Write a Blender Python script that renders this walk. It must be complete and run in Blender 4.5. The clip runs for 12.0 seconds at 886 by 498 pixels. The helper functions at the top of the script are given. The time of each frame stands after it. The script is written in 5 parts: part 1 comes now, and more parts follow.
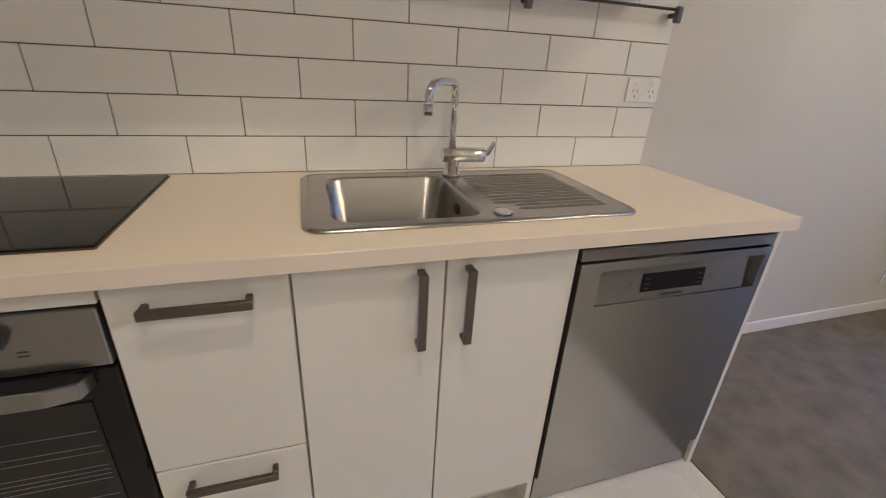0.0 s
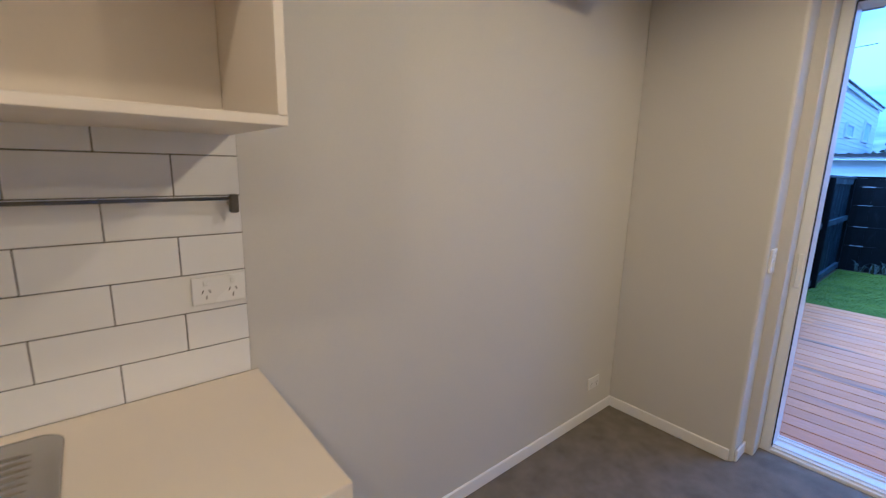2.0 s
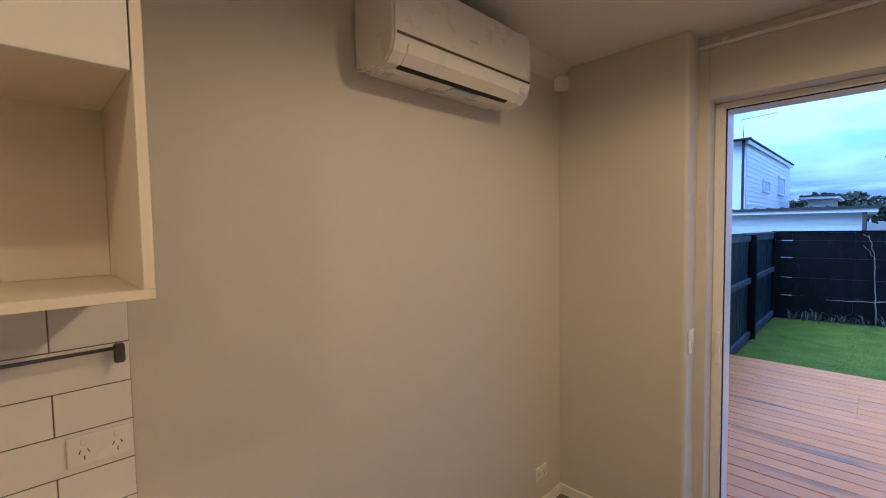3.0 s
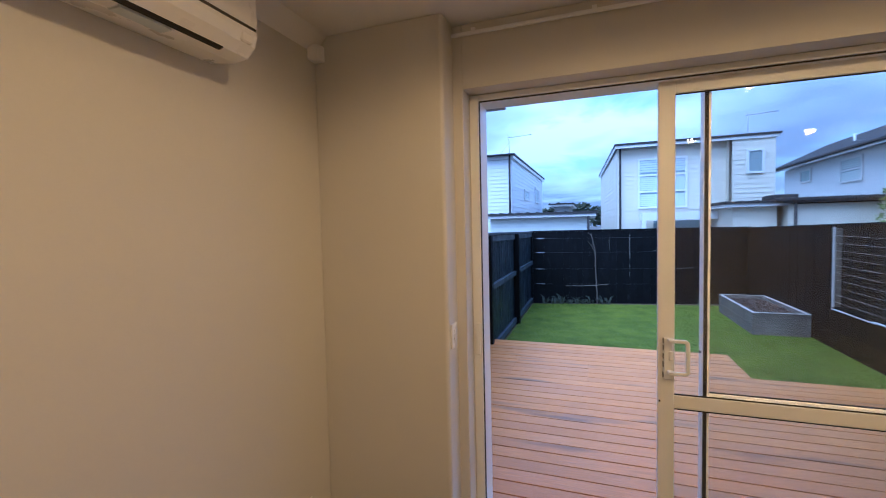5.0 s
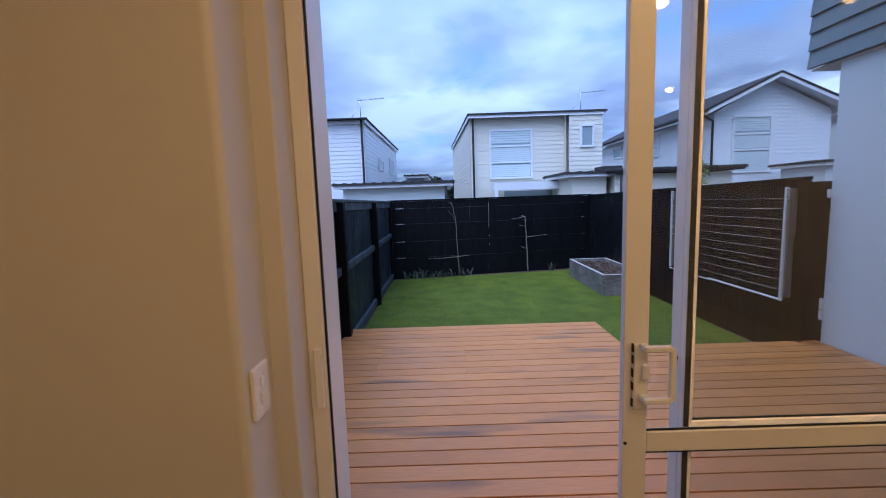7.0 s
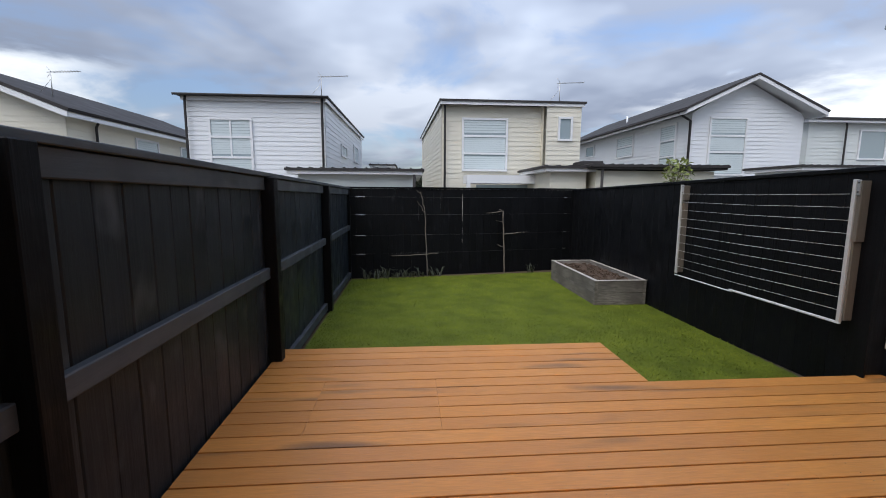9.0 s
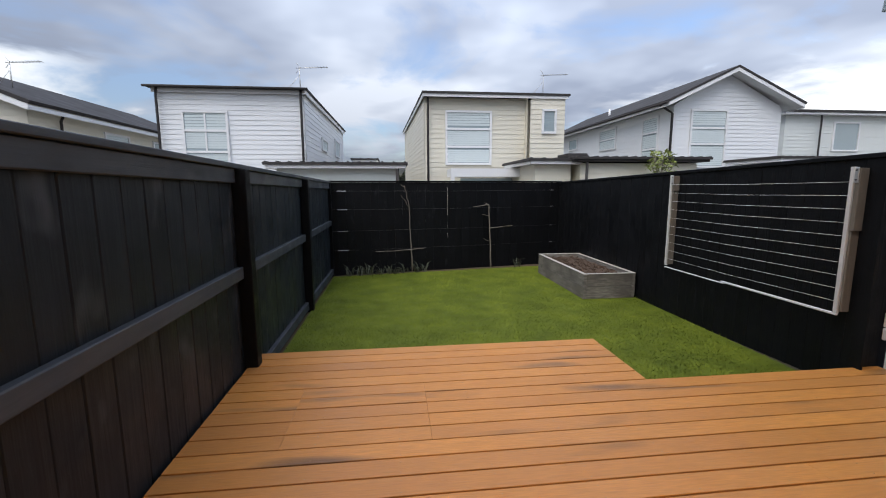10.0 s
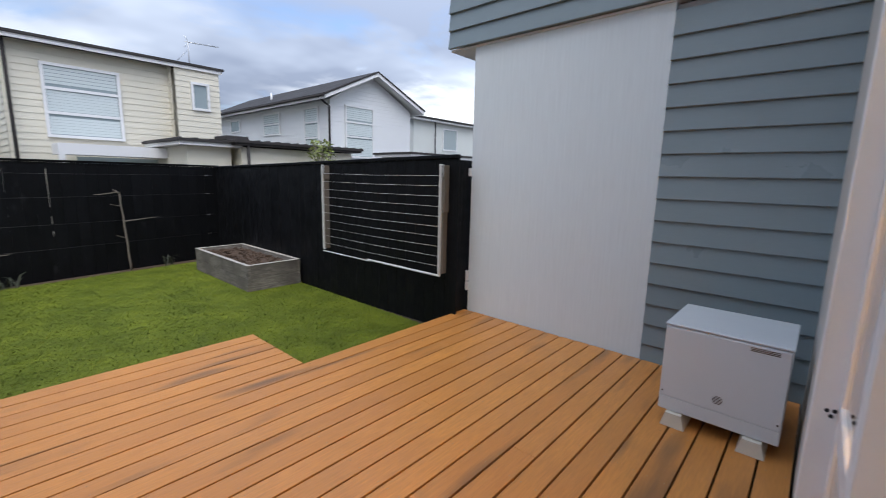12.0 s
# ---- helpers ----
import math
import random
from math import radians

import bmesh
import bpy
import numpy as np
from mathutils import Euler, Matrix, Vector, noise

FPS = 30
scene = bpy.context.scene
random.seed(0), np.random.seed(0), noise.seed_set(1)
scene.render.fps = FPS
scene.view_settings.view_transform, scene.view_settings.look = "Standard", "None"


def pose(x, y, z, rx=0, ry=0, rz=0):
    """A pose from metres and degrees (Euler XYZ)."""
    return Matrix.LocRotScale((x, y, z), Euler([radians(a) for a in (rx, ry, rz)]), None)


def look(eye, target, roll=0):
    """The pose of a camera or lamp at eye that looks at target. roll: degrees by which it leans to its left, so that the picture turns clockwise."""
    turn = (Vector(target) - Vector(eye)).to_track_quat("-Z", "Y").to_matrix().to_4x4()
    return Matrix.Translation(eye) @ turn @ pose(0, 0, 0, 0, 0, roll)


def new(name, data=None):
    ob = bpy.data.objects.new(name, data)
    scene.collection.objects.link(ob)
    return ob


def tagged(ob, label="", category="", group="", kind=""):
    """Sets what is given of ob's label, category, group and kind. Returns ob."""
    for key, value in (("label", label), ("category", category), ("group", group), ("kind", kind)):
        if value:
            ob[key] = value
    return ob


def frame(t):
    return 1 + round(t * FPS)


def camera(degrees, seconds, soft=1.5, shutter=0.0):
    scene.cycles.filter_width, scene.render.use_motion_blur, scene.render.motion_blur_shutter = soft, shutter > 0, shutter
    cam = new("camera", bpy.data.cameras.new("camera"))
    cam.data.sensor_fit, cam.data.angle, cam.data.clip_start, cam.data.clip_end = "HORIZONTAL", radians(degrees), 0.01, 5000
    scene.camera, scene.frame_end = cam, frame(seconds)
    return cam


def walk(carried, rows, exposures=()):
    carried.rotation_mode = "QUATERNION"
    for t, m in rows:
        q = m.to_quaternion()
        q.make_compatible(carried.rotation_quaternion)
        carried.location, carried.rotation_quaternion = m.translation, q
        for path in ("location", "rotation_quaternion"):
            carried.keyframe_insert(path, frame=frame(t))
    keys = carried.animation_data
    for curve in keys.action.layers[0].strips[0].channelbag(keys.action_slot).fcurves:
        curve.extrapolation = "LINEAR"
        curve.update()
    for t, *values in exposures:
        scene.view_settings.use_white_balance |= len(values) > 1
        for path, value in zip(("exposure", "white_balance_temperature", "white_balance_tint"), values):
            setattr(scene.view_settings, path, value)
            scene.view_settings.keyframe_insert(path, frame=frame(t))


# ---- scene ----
cam = camera(92.5, 12.0, soft=1.0, shutter=0.2)
PATH = [
    (0, (-0.066, -0.067, 1.216), (0.512, 1.665, 0.401), 3.3),
    (0.5, (0.131, -0.077, 1.233), (0.751, 1.643, 0.423), 1.9),
    (1, (0.389, -0.114, 1.273), (1.079, 1.586, 0.478), 4.5),
    (1.5, (0.620, -0.052, 1.36), (1.566, 1.610, 0.772), 1.8),
    (2, (0.793, -0.013, 1.488), (2.051, 1.495, 1.104), 1.4),
    (2.5, (0.863, -0.088, 1.627), (2.229, 1.358, 1.417), -0.2),
    (2.7, (0.885, -0.102, 1.655), (2.266, 1.338, 1.513), -0.7),
    (4.3, (1.104, -0.22, 1.699), (2.72, 0.957, 1.659), -3.0),
    (4.5, (1.143, -0.213, 1.675), (2.846, 0.833, 1.625), -2.5),
    (5, (1.343, -0.141, 1.606), (3.226, 0.528, 1.506), -1.3),
    (5.5, (1.499, -0.04, 1.551), (3.451, 0.369, 1.409), -0.4),
    (6, (1.693, -0.018, 1.523), (3.668, 0.229, 1.33), 0.0),
    (6.5, (2.022, 0.006, 1.513), (4.006, 0.129, 1.296), -0.9),
    (7, (2.384, 0.079, 1.493), (4.37, 0.089, 1.256), -1.9),
    (9, (3.552, 0.103, 1.369), (5.529, -0.049, 1.109), 0.3),
    (9.5, (3.671, 0.095, 1.352), (5.646, -0.07, 1.087), 0.1),
    (10, (3.748, 0.107, 1.345), (5.715, -0.119, 1.061), -0.2),
    (10.5, (3.805, 0.07, 1.312), (5.722, -0.389, 0.978), 0.4),
    (11, (3.811, 0.01, 1.312), (5.615, -0.777, 0.962), 1.5),
    (11.5, (3.793, -0.042, 1.338), (5.387, -1.199, 0.993), 1.5),
    (12, (3.726, -0.135, 1.368), (5.035, -1.609, 1.033), 1.3),
]
# seconds, stops, kelvin, tint: the phone's own brightness and white balance
EXPOSURES = [(0.0, 1.24, 3330, 6), (1.5, 1.06, 3270, 6), (2.0, 0.98, 3380, 7), (2.5, 0.74, 3700, 9), (4.5, 0.66, 4010, 10), (5.5, 0.74, 4170, 10), (6.5, 0.34, 4450, 15), (7.0, 0.13, 4590, 15), (9.0, 0.05, 6380, 9), (10.0, 0.17, 6550, 9), (12.0, 0.22, 6300, 9)]
SKY, SUN = 1.2, 2.2
# x, y, watts
DOWNLIGHTS = [(0.05, 0.03, 29.0), (2.17, -0.16, 34.0), (0.06, -1.23, 19.0), (2.20, -1.20, 33.0), (0.06, -2.38, 20.0), (2.22, -2.32, 34.0)]
walk(cam, [(t, look(eye, target, roll)) for t, eye, target, roll in PATH], EXPOSURES)

# ---- world, sun, lamps ----
world = bpy.data.worlds.new("overcast_sky")
scene.world = world
world.use_nodes = True
wn, wl = world.node_tree.nodes, world.node_tree.links
wn.clear()


def wnode(kind, **values):
    n = wn.new(kind)
    for k, v in values.items():
        n.inputs[k].default_value = v
    return n


sky = wn.new("ShaderNodeTexSky")
sky.sky_type, sky.sun_disc = "NISHITA", False
sky.sun_elevation, sky.sun_rotation = radians(55), radians(-44)
coord = wn.new("ShaderNodeTexCoord")
sep = wn.new("ShaderNodeSeparateXYZ")
wl.new(coord.outputs["Generated"], sep.inputs[0])
# clouds lie on a flat layer overhead, so they grow thinner and denser towards the horizon
up = wn.new("ShaderNodeMath"); up.operation = "MAXIMUM"; up.inputs[1].default_value = 0.0
wl.new(sep.outputs["Z"], up.inputs[0])
lift = wn.new("ShaderNodeMath"); lift.operation = "ADD"; lift.inputs[1].default_value = 0.16
wl.new(up.outputs[0], lift.inputs[0])
flat = wn.new("ShaderNodeVectorMath"); flat.operation = "DIVIDE"
both = wn.new("ShaderNodeCombineXYZ")
for i in range(3):
    wl.new(lift.outputs[0], both.inputs[i])
wl.new(coord.outputs["Generated"], flat.inputs[0])
wl.new(both.outputs[0], flat.inputs[1])
clouds = wnode("ShaderNodeTexNoise", Scale=1.15, Detail=7.0, Roughness=0.55, Distortion=0.35)
wl.new(flat.outputs[0], clouds.inputs["Vector"])
body = wnode("ShaderNodeTexNoise", Scale=0.75, Detail=4.0, Roughness=0.5)
shift = wn.new("ShaderNodeVectorMath"); shift.operation = "ADD"; shift.inputs[1].default_value = (3.4, 1.7, 0.6)
wl.new(flat.outputs[0], shift.inputs[0])
wl.new(shift.outputs[0], body.inputs["Vector"])
cover = wn.new("ShaderNodeValToRGB")
cover.color_ramp.elements[0].position, cover.color_ramp.elements[1].position = 0.36, 0.52
cover.color_ramp.elements[0].color, cover.color_ramp.elements[1].color = (0, 0, 0, 1), (1, 1, 1, 1)
wl.new(clouds.outputs["Fac"], cover.inputs[0])
shade = wn.new("ShaderNodeValToRGB")
e = shade.color_ramp.elements
e[0].position, e[0].color = 0.36, (0.57, 0.615, 0.71, 1)
e[1].position, e[1].color = 0.56, (0.25, 0.29, 0.385, 1)
e.new(0.45).color = (0.39, 0.44, 0.545, 1)
wl.new(body.outputs["Fac"], shade.inputs[0])
sky_gain = wn.new("ShaderNodeMix"); sky_gain.data_type, sky_gain.blend_type = "RGBA", "MULTIPLY"
sky_gain.inputs["Factor"].default_value = 1.0
sky_gain.inputs["B"].default_value = (0.115, 0.112, 0.118, 1)
wl.new(sky.outputs[0], sky_gain.inputs["A"])
mixed = wn.new("ShaderNodeMix"); mixed.data_type = "RGBA"
wl.new(cover.outputs["Color"], mixed.inputs["Factor"])
wl.new(sky_gain.outputs["Result"], mixed.inputs["A"])
wl.new(shade.outputs["Color"], mixed.inputs["B"])
# bright cloud banks stand low over the horizon at both sides
def wmath(kind, a, b, clamp=False):
    n = wn.new("ShaderNodeMath"); n.operation = kind; n.use_clamp = clamp
    for k, v in enumerate((a, b)):
        if hasattr(v, "is_linked"):
            wl.new(v, n.inputs[k])
        elif v is not None:
            n.inputs[k].default_value = v
    return n.outputs[0]


def wramp(value, lo, hi):
    r = wn.new("ShaderNodeMapRange"); r.interpolation_type = "SMOOTHSTEP"
    r.inputs["From Min"].default_value, r.inputs["From Max"].default_value = lo, hi
    wl.new(value, r.inputs["Value"])
    return r.outputs[0]


ragged = wmath("SUBTRACT", clouds.outputs["Fac"], 0.5)
aside = wmath("ADD", wmath("ABSOLUTE", sep.outputs["Y"], None), wmath("MULTIPLY", ragged, 0.55))
above = wmath("ADD", up.outputs[0], wmath("MULTIPLY", ragged, 0.42))
bank = wmath("MULTIPLY", wramp(aside, 0.43, 0.56), wmath("SUBTRACT", 1.0, wramp(above, 0.15, 0.24)))
banked = wn.new("ShaderNodeMix"); banked.data_type = "RGBA"
banked.inputs["B"].default_value = (0.93, 0.96, 1.0, 1)
wl.new(bank, banked.inputs["Factor"])
wl.new(mixed.outputs["Result"], banked.inputs["A"])
# an overcast sky is about three times as bright overhead as at the horizon
zenith = wn.new("ShaderNodeMath"); zenith.operation = "MULTIPLY_ADD"
zenith.inputs[1].default_value, zenith.inputs[2].default_value = 2.15, 0.63
wl.new(up.outputs[0], zenith.inputs[0])
graded = wn.new("ShaderNodeMix"); graded.data_type, graded.blend_type = "RGBA", "MULTIPLY"
graded.inputs["Factor"].default_value = 1.0
wl.new(banked.outputs["Result"], graded.inputs["A"])
wl.new(zenith.outputs[0], graded.inputs["B"])
# the cloud is thinner and brighter towards -y
lean = wn.new("ShaderNodeMath"); lean.operation = "MULTIPLY_ADD"
lean.inputs[1].default_value, lean.inputs[2].default_value = -0.22, 1.0
wl.new(sep.outputs["Y"], lean.inputs[0])
leaned = wn.new("ShaderNodeMix"); leaned.data_type, leaned.blend_type = "RGBA", "MULTIPLY"
leaned.inputs["Factor"].default_value = 1.0
wl.new(graded.outputs["Result"], leaned.inputs["A"])
wl.new(lean.outputs[0], leaned.inputs["B"])
back = wn.new("ShaderNodeBackground")
back.inputs["Strength"].default_value = SKY
wl.new(leaned.outputs["Result"], back.inputs["Color"])
wout = wn.new("ShaderNodeOutputWorld")
wl.new(back.outputs[0], wout.inputs["Surface"])

sun = new("sun", bpy.data.lights.new("sun", "SUN"))
sun.data.energy, sun.data.angle, sun.data.color = SUN, radians(60), (1.0, 0.96, 0.9)
sun.matrix_world = look((0, 0, 30), (7.4, -6.2, 30 - 14.3))
for x, y, power in DOWNLIGHTS:
    lamp = new("downlight_lamp", bpy.data.lights.new("downlight_lamp", "SPOT"))
    lamp.data.energy, lamp.data.color, lamp.data.shadow_soft_size = power, (1.0, 0.485, 0.12), 0.04
    lamp.data.spot_size, lamp.data.spot_blend = radians(172), 0.35
    lamp.matrix_world = pose(x, y, 2.577)


# ---- materials ----
def material(name, base, rough=0.5, metal=0.0, spot=(0.0, 0.0), grain=(0.0, 0.0), stretch=(1, 1, 1), bump=0.0, vary=0.0, island=0.0,
             dark=None, knots=None, gloss=0.1, coat=0.0, sheen=0.5):
    """spot and grain: (scale per metre, strength) of the slow and the fine change of colour; stretch: scale of the grain along x, y, z."""
    m = bpy.data.materials.new(name)
    m.use_nodes = True
    n, l = m.node_tree.nodes, m.node_tree.links
    b = n["Principled BSDF"]
    b.inputs["Roughness"].default_value, b.inputs["Metallic"].default_value = rough, metal
    b.inputs["Coat Weight"].default_value, b.inputs["Specular IOR Level"].default_value = coat, sheen
    geo = n.new("ShaderNodeNewGeometry")
    where = geo.outputs["Position"]
    info = n.new("ShaderNodeObjectInfo")
    if vary:
        off = n.new("ShaderNodeVectorMath"); off.operation = "MULTIPLY_ADD"
        off.inputs[1].default_value = (1, 1, 1)
        scale = n.new("ShaderNodeMath"); scale.operation = "MULTIPLY"; scale.inputs[1].default_value = 37.0
        l.new(info.outputs["Random"], scale.inputs[0])
        l.new(where, off.inputs[0]); l.new(scale.outputs[0], off.inputs[2])
        where = off.outputs[0]
    color = None

    def mix(a, fac, colour_b, kind="MIX"):
        x = n.new("ShaderNodeMix"); x.data_type, x.blend_type = "RGBA", kind
        if a is None:
            x.inputs["A"].default_value = (*base, 1)
        else:
            l.new(a, x.inputs["A"])
        if hasattr(fac, "is_linked"):
            l.new(fac, x.inputs["Factor"])
        else:
            x.inputs["Factor"].default_value = fac
        x.inputs["B"].default_value = (*colour_b, 1)
        return x.outputs["Result"]

    def ranged(socket, lo, hi, a, b_):
        r = n.new("ShaderNodeMapRange")
        for k, v in zip(("From Min", "From Max", "To Min", "To Max"), (lo, hi, a, b_)):
            r.inputs[k].default_value = v
        l.new(socket, r.inputs["Value"])
        return r.outputs[0]

    def noise_at(scale, detail=4.0, by=(1, 1, 1), rough_=0.55):
        mp = n.new("ShaderNodeMapping"); mp.inputs["Scale"].default_value = by
        l.new(where, mp.inputs["Vector"])
        t = n.new("ShaderNodeTexNoise")
        t.inputs["Scale"].default_value, t.inputs["Detail"].default_value, t.inputs["Roughness"].default_value = scale, detail, rough_
        l.new(mp.outputs[0], t.inputs["Vector"])
        return t.outputs["Fac"]

    deep = dark or tuple(c * 0.55 for c in base)
    if vary:
        color = mix(color, ranged(info.outputs["Random"], 0, 1, 0, vary), deep)
    if island:
        color = mix(color, ranged(geo.outputs["Random Per Island"], 0, 1, 0, island), deep)
    if spot[1]:
        color = mix(color, ranged(noise_at(spot[0], 3.0), 0.35, 0.7, 0, spot[1]), deep)
    fine = None
    if grain[1]:
        fine = noise_at(grain[0], 6.0, stretch, 0.65)
        color = mix(color, ranged(fine, 0.3, 0.7, 0, grain[1]), deep)
    if knots:
        k = noise_at(knots[0], 2.0, knots[3] if len(knots) > 3 else stretch, 0.4)
        color = mix(color, ranged(k, knots[1], knots[1] + 0.12, 0, 0.75), knots[2])
    if color is None:
        b.inputs["Base Color"].default_value = (*base, 1)
    else:
        l.new(color, b.inputs["Base Color"])
    if gloss and (spot[1] or grain[1]):
        r = ranged(noise_at(max(spot[0], 1.0) * 1.7, 4.0), 0.3, 0.7, max(rough - gloss, 0.03), min(rough + gloss, 1.0))
        l.new(r, b.inputs["Roughness"])
    if bump:
        bp = n.new("ShaderNodeBump"); bp.inputs["Strength"].default_value, bp.inputs["Distance"].default_value = bump, 0.004
        l.new(fine if fine is not None else noise_at(120.0), bp.inputs["Height"])
        l.new(bp.outputs[0], b.inputs["Normal"])
    return m


plaster = material("painted_plaster", (0.605, 0.585, 0.53), 0.55, spot=(1.3, 0.05), grain=(140.0, 0.05), bump=0.1, gloss=0.04)
ceiling_paint = material("ceiling_paint", (0.74, 0.72, 0.69), 0.7, spot=(1.0, 0.05), grain=(120.0, 0.05), bump=0.1)
trim_paint = material("white_trim_paint", (0.82, 0.80, 0.77), 0.35, spot=(3.0, 0.05), grain=(60.0, 0.04), bump=0.04)
tile_glaze = material("white_glazed_tile", (0.80, 0.79, 0.77), 0.14, spot=(4.0, 0.05), grain=(30.0, 0.03), bump=0.03, vary=0.06, gloss=0.04)
grout = material("grey_grout", (0.17, 0.165, 0.16), 0.9, grain=(200.0, 0.4), bump=0.3)
stone_top = material("cream_benchtop", (0.76, 0.68, 0.52), 0.34, grain=(420.0, 0.16), bump=0.015, gloss=0.0)
edge_tape = material("cream_edge_strip", (0.74, 0.67, 0.56), 0.30, grain=(300.0, 0.10), gloss=0.0)
cabinet_paint = material("white_cabinet_paint", (0.72, 0.71, 0.69), 0.34, spot=(2.0, 0.03), grain=(80.0, 0.02), bump=0.015, gloss=0.0)
# cream board, darkened in the colour for shade inside the open bay
shaded_shelf_paint = material("shaded_cream_board", (0.74, 0.68, 0.57), 0.4, spot=(2.0, 0.05), grain=(80.0, 0.03), bump=0.03)
steel = material("brushed_steel", (0.37, 0.37, 0.37), 0.20, 1.0, grain=(26.0, 0.10), stretch=(0.3, 0.3, 22), bump=0.015, gloss=0.0)
sink_steel = material("sink_steel", (0.42, 0.405, 0.38), 0.25, 1.0, grain=(30.0, 0.15), stretch=(0.5, 5, 5), bump=0.01, gloss=0.0)
chrome = material("chrome", (0.72, 0.72, 0.74), 0.07, 1.0)
handle_metal = material("brushed_nickel_handle", (0.155, 0.138, 0.122), 0.30, 1.0, grain=(90.0, 0.2), bump=0.04)
rail_metal = material("dull_steel_rail", (0.16, 0.15, 0.145), 0.35, 1.0, grain=(60.0, 0.2))
black_glass = material("black_glass", (0.008, 0.008, 0.010), 0.06, gloss=0.0, sheen=0.28)
oven_dark = material("oven_interior", (0.03, 0.028, 0.026), 0.5, grain=(30.0, 0.3))
dark_gap = material("black_gasket", (0.012, 0.012, 0.013), 0.7)
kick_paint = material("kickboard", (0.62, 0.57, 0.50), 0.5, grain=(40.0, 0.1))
vinyl = material("pale_vinyl_floor", (0.66, 0.63, 0.58), 0.3, spot=(3.0, 0.08), grain=(90.0, 0.06), bump=0.03)
carpet = material("grey_brown_carpet", (0.270, 0.236, 0.176), 0.95, spot=(9.0, 0.6), grain=(240.0, 0.7), bump=0.9, dark=(0.095, 0.085, 0.066))
plastic = material("white_plastic", (0.80, 0.79, 0.76), 0.3, grain=(50.0, 0.03))
ac_plastic = material("cream_white_plastic", (0.80, 0.78, 0.73), 0.32, spot=(4.0, 0.04), grain=(50.0, 0.03))
aluminium = material("white_powder_coat", (0.80, 0.80, 0.79), 0.38, spot=(5.0, 0.06), grain=(70.0, 0.05), bump=0.03)
galvanised = material("galvanised_steel", (0.52, 0.52, 0.51), 0.42, 0.9, grain=(40.0, 0.2))
decking = material("stained_timber_decking", (0.68, 0.290, 0.062), 0.42, spot=(1.1, 0.36), grain=(16.0, 0.65), stretch=(7, 0.5, 1), bump=0.45, vary=0.42,
                   dark=(0.36, 0.145, 0.040), knots=(2.1, 0.612, (0.100, 0.060, 0.034), (2.6, 0.42, 1)))
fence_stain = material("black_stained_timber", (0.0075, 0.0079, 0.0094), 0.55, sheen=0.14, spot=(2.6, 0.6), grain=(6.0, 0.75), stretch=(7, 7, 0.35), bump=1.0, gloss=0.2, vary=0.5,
                       dark=(0.0030, 0.0032, 0.0038), knots=(7.0, 0.66, (0.018, 0.018, 0.020), (1, 1, 0.55)))
# lighter copy of the black stain: grey wear plus sky light in the colour
faded_lit_stain = material("faded_lit_black_timber", (0.029, 0.036, 0.044), 0.50, sheen=0.26, spot=(1.6, 0.7), grain=(5.0, 0.85), stretch=(7, 7, 0.30), bump=1.0, gloss=0.16, vary=0.6,
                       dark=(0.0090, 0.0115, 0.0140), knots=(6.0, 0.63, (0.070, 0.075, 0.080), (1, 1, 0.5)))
# paler again: light caught by rails and cap is in the colour
lit_rail_stain = material("lit_grey_rail_stain", (0.078, 0.085, 0.094), 0.55, sheen=0.35, spot=(2.0, 0.6), grain=(5.0, 0.7), stretch=(0.3, 6, 6), bump=0.8, gloss=0.15, vary=0.3,
                      dark=(0.036, 0.040, 0.045), knots=(6.0, 0.66, (0.012, 0.012, 0.013), (0.5, 1, 1)))
turf = material("artificial_grass", (0.130, 0.158, 0.014), 0.75, sheen=0.2, spot=(3.0, 0.8), grain=(45.0, 0.4), bump=0.4, dark=(0.080, 0.105, 0.008))
blade_green = material("grass_blade", (0.185, 0.222, 0.019), 0.7, island=0.35, spot=(3.0, 0.8), sheen=0.2, dark=(0.070, 0.100, 0.009))
soil = material("dark_bark_soil", (0.088, 0.055, 0.035), 0.95, spot=(9.0, 0.4), grain=(70.0, 0.7), bump=1.0)
earth = material("bare_ground", (0.10, 0.09, 0.075), 0.95, spot=(0.3, 0.4), grain=(12.0, 0.5), bump=0.4)
grey_timber = material("weathered_grey_timber", (0.43, 0.395, 0.345), 0.75, spot=(2.2, 0.9), grain=(9.0, 0.9), stretch=(0.8, 0.8, 7), bump=0.5, vary=0.6,
                       dark=(0.075, 0.066, 0.058), knots=(5.0, 0.66, (0.05, 0.042, 0.036), (1, 1, 1.6)))
pale_timber = material("pale_timber", (0.44, 0.41, 0.36), 0.7, spot=(3.0, 0.3), grain=(16.0, 0.4), stretch=(6, 6, 1), bump=0.3)
worn_screw = material("worn_screw_head", (0.40, 0.27, 0.16), 0.5, 0.0, grain=(60.0, 0.2))
bracket_timber = material("weathered_brown_timber", (0.17, 0.145, 0.115), 0.8, spot=(3.0, 0.5), grain=(12.0, 0.6), stretch=(6, 6, 0.6), bump=0.4)
arm_paint = material("pale_painted_metal", (0.55, 0.54, 0.52), 0.45, spot=(4.0, 0.15), grain=(40.0, 0.15), bump=0.05)
branch = material("pale_bare_branch", (0.20, 0.17, 0.135), 0.85, grain=(60.0, 0.5), bump=0.5)
leaf = material("grey_green_leaf", (0.060, 0.068, 0.040), 0.6, island=0.6)
yellow_leaf = material("yellow_green_leaf", (0.22, 0.26, 0.06), 0.6, island=0.6)
panel_paint = material("pale_grey_panel_paint", (0.645, 0.70, 0.725), 0.5, spot=(1.2, 0.08), grain=(9.0, 0.20), stretch=(8, 8, 0.3), bump=0.05)
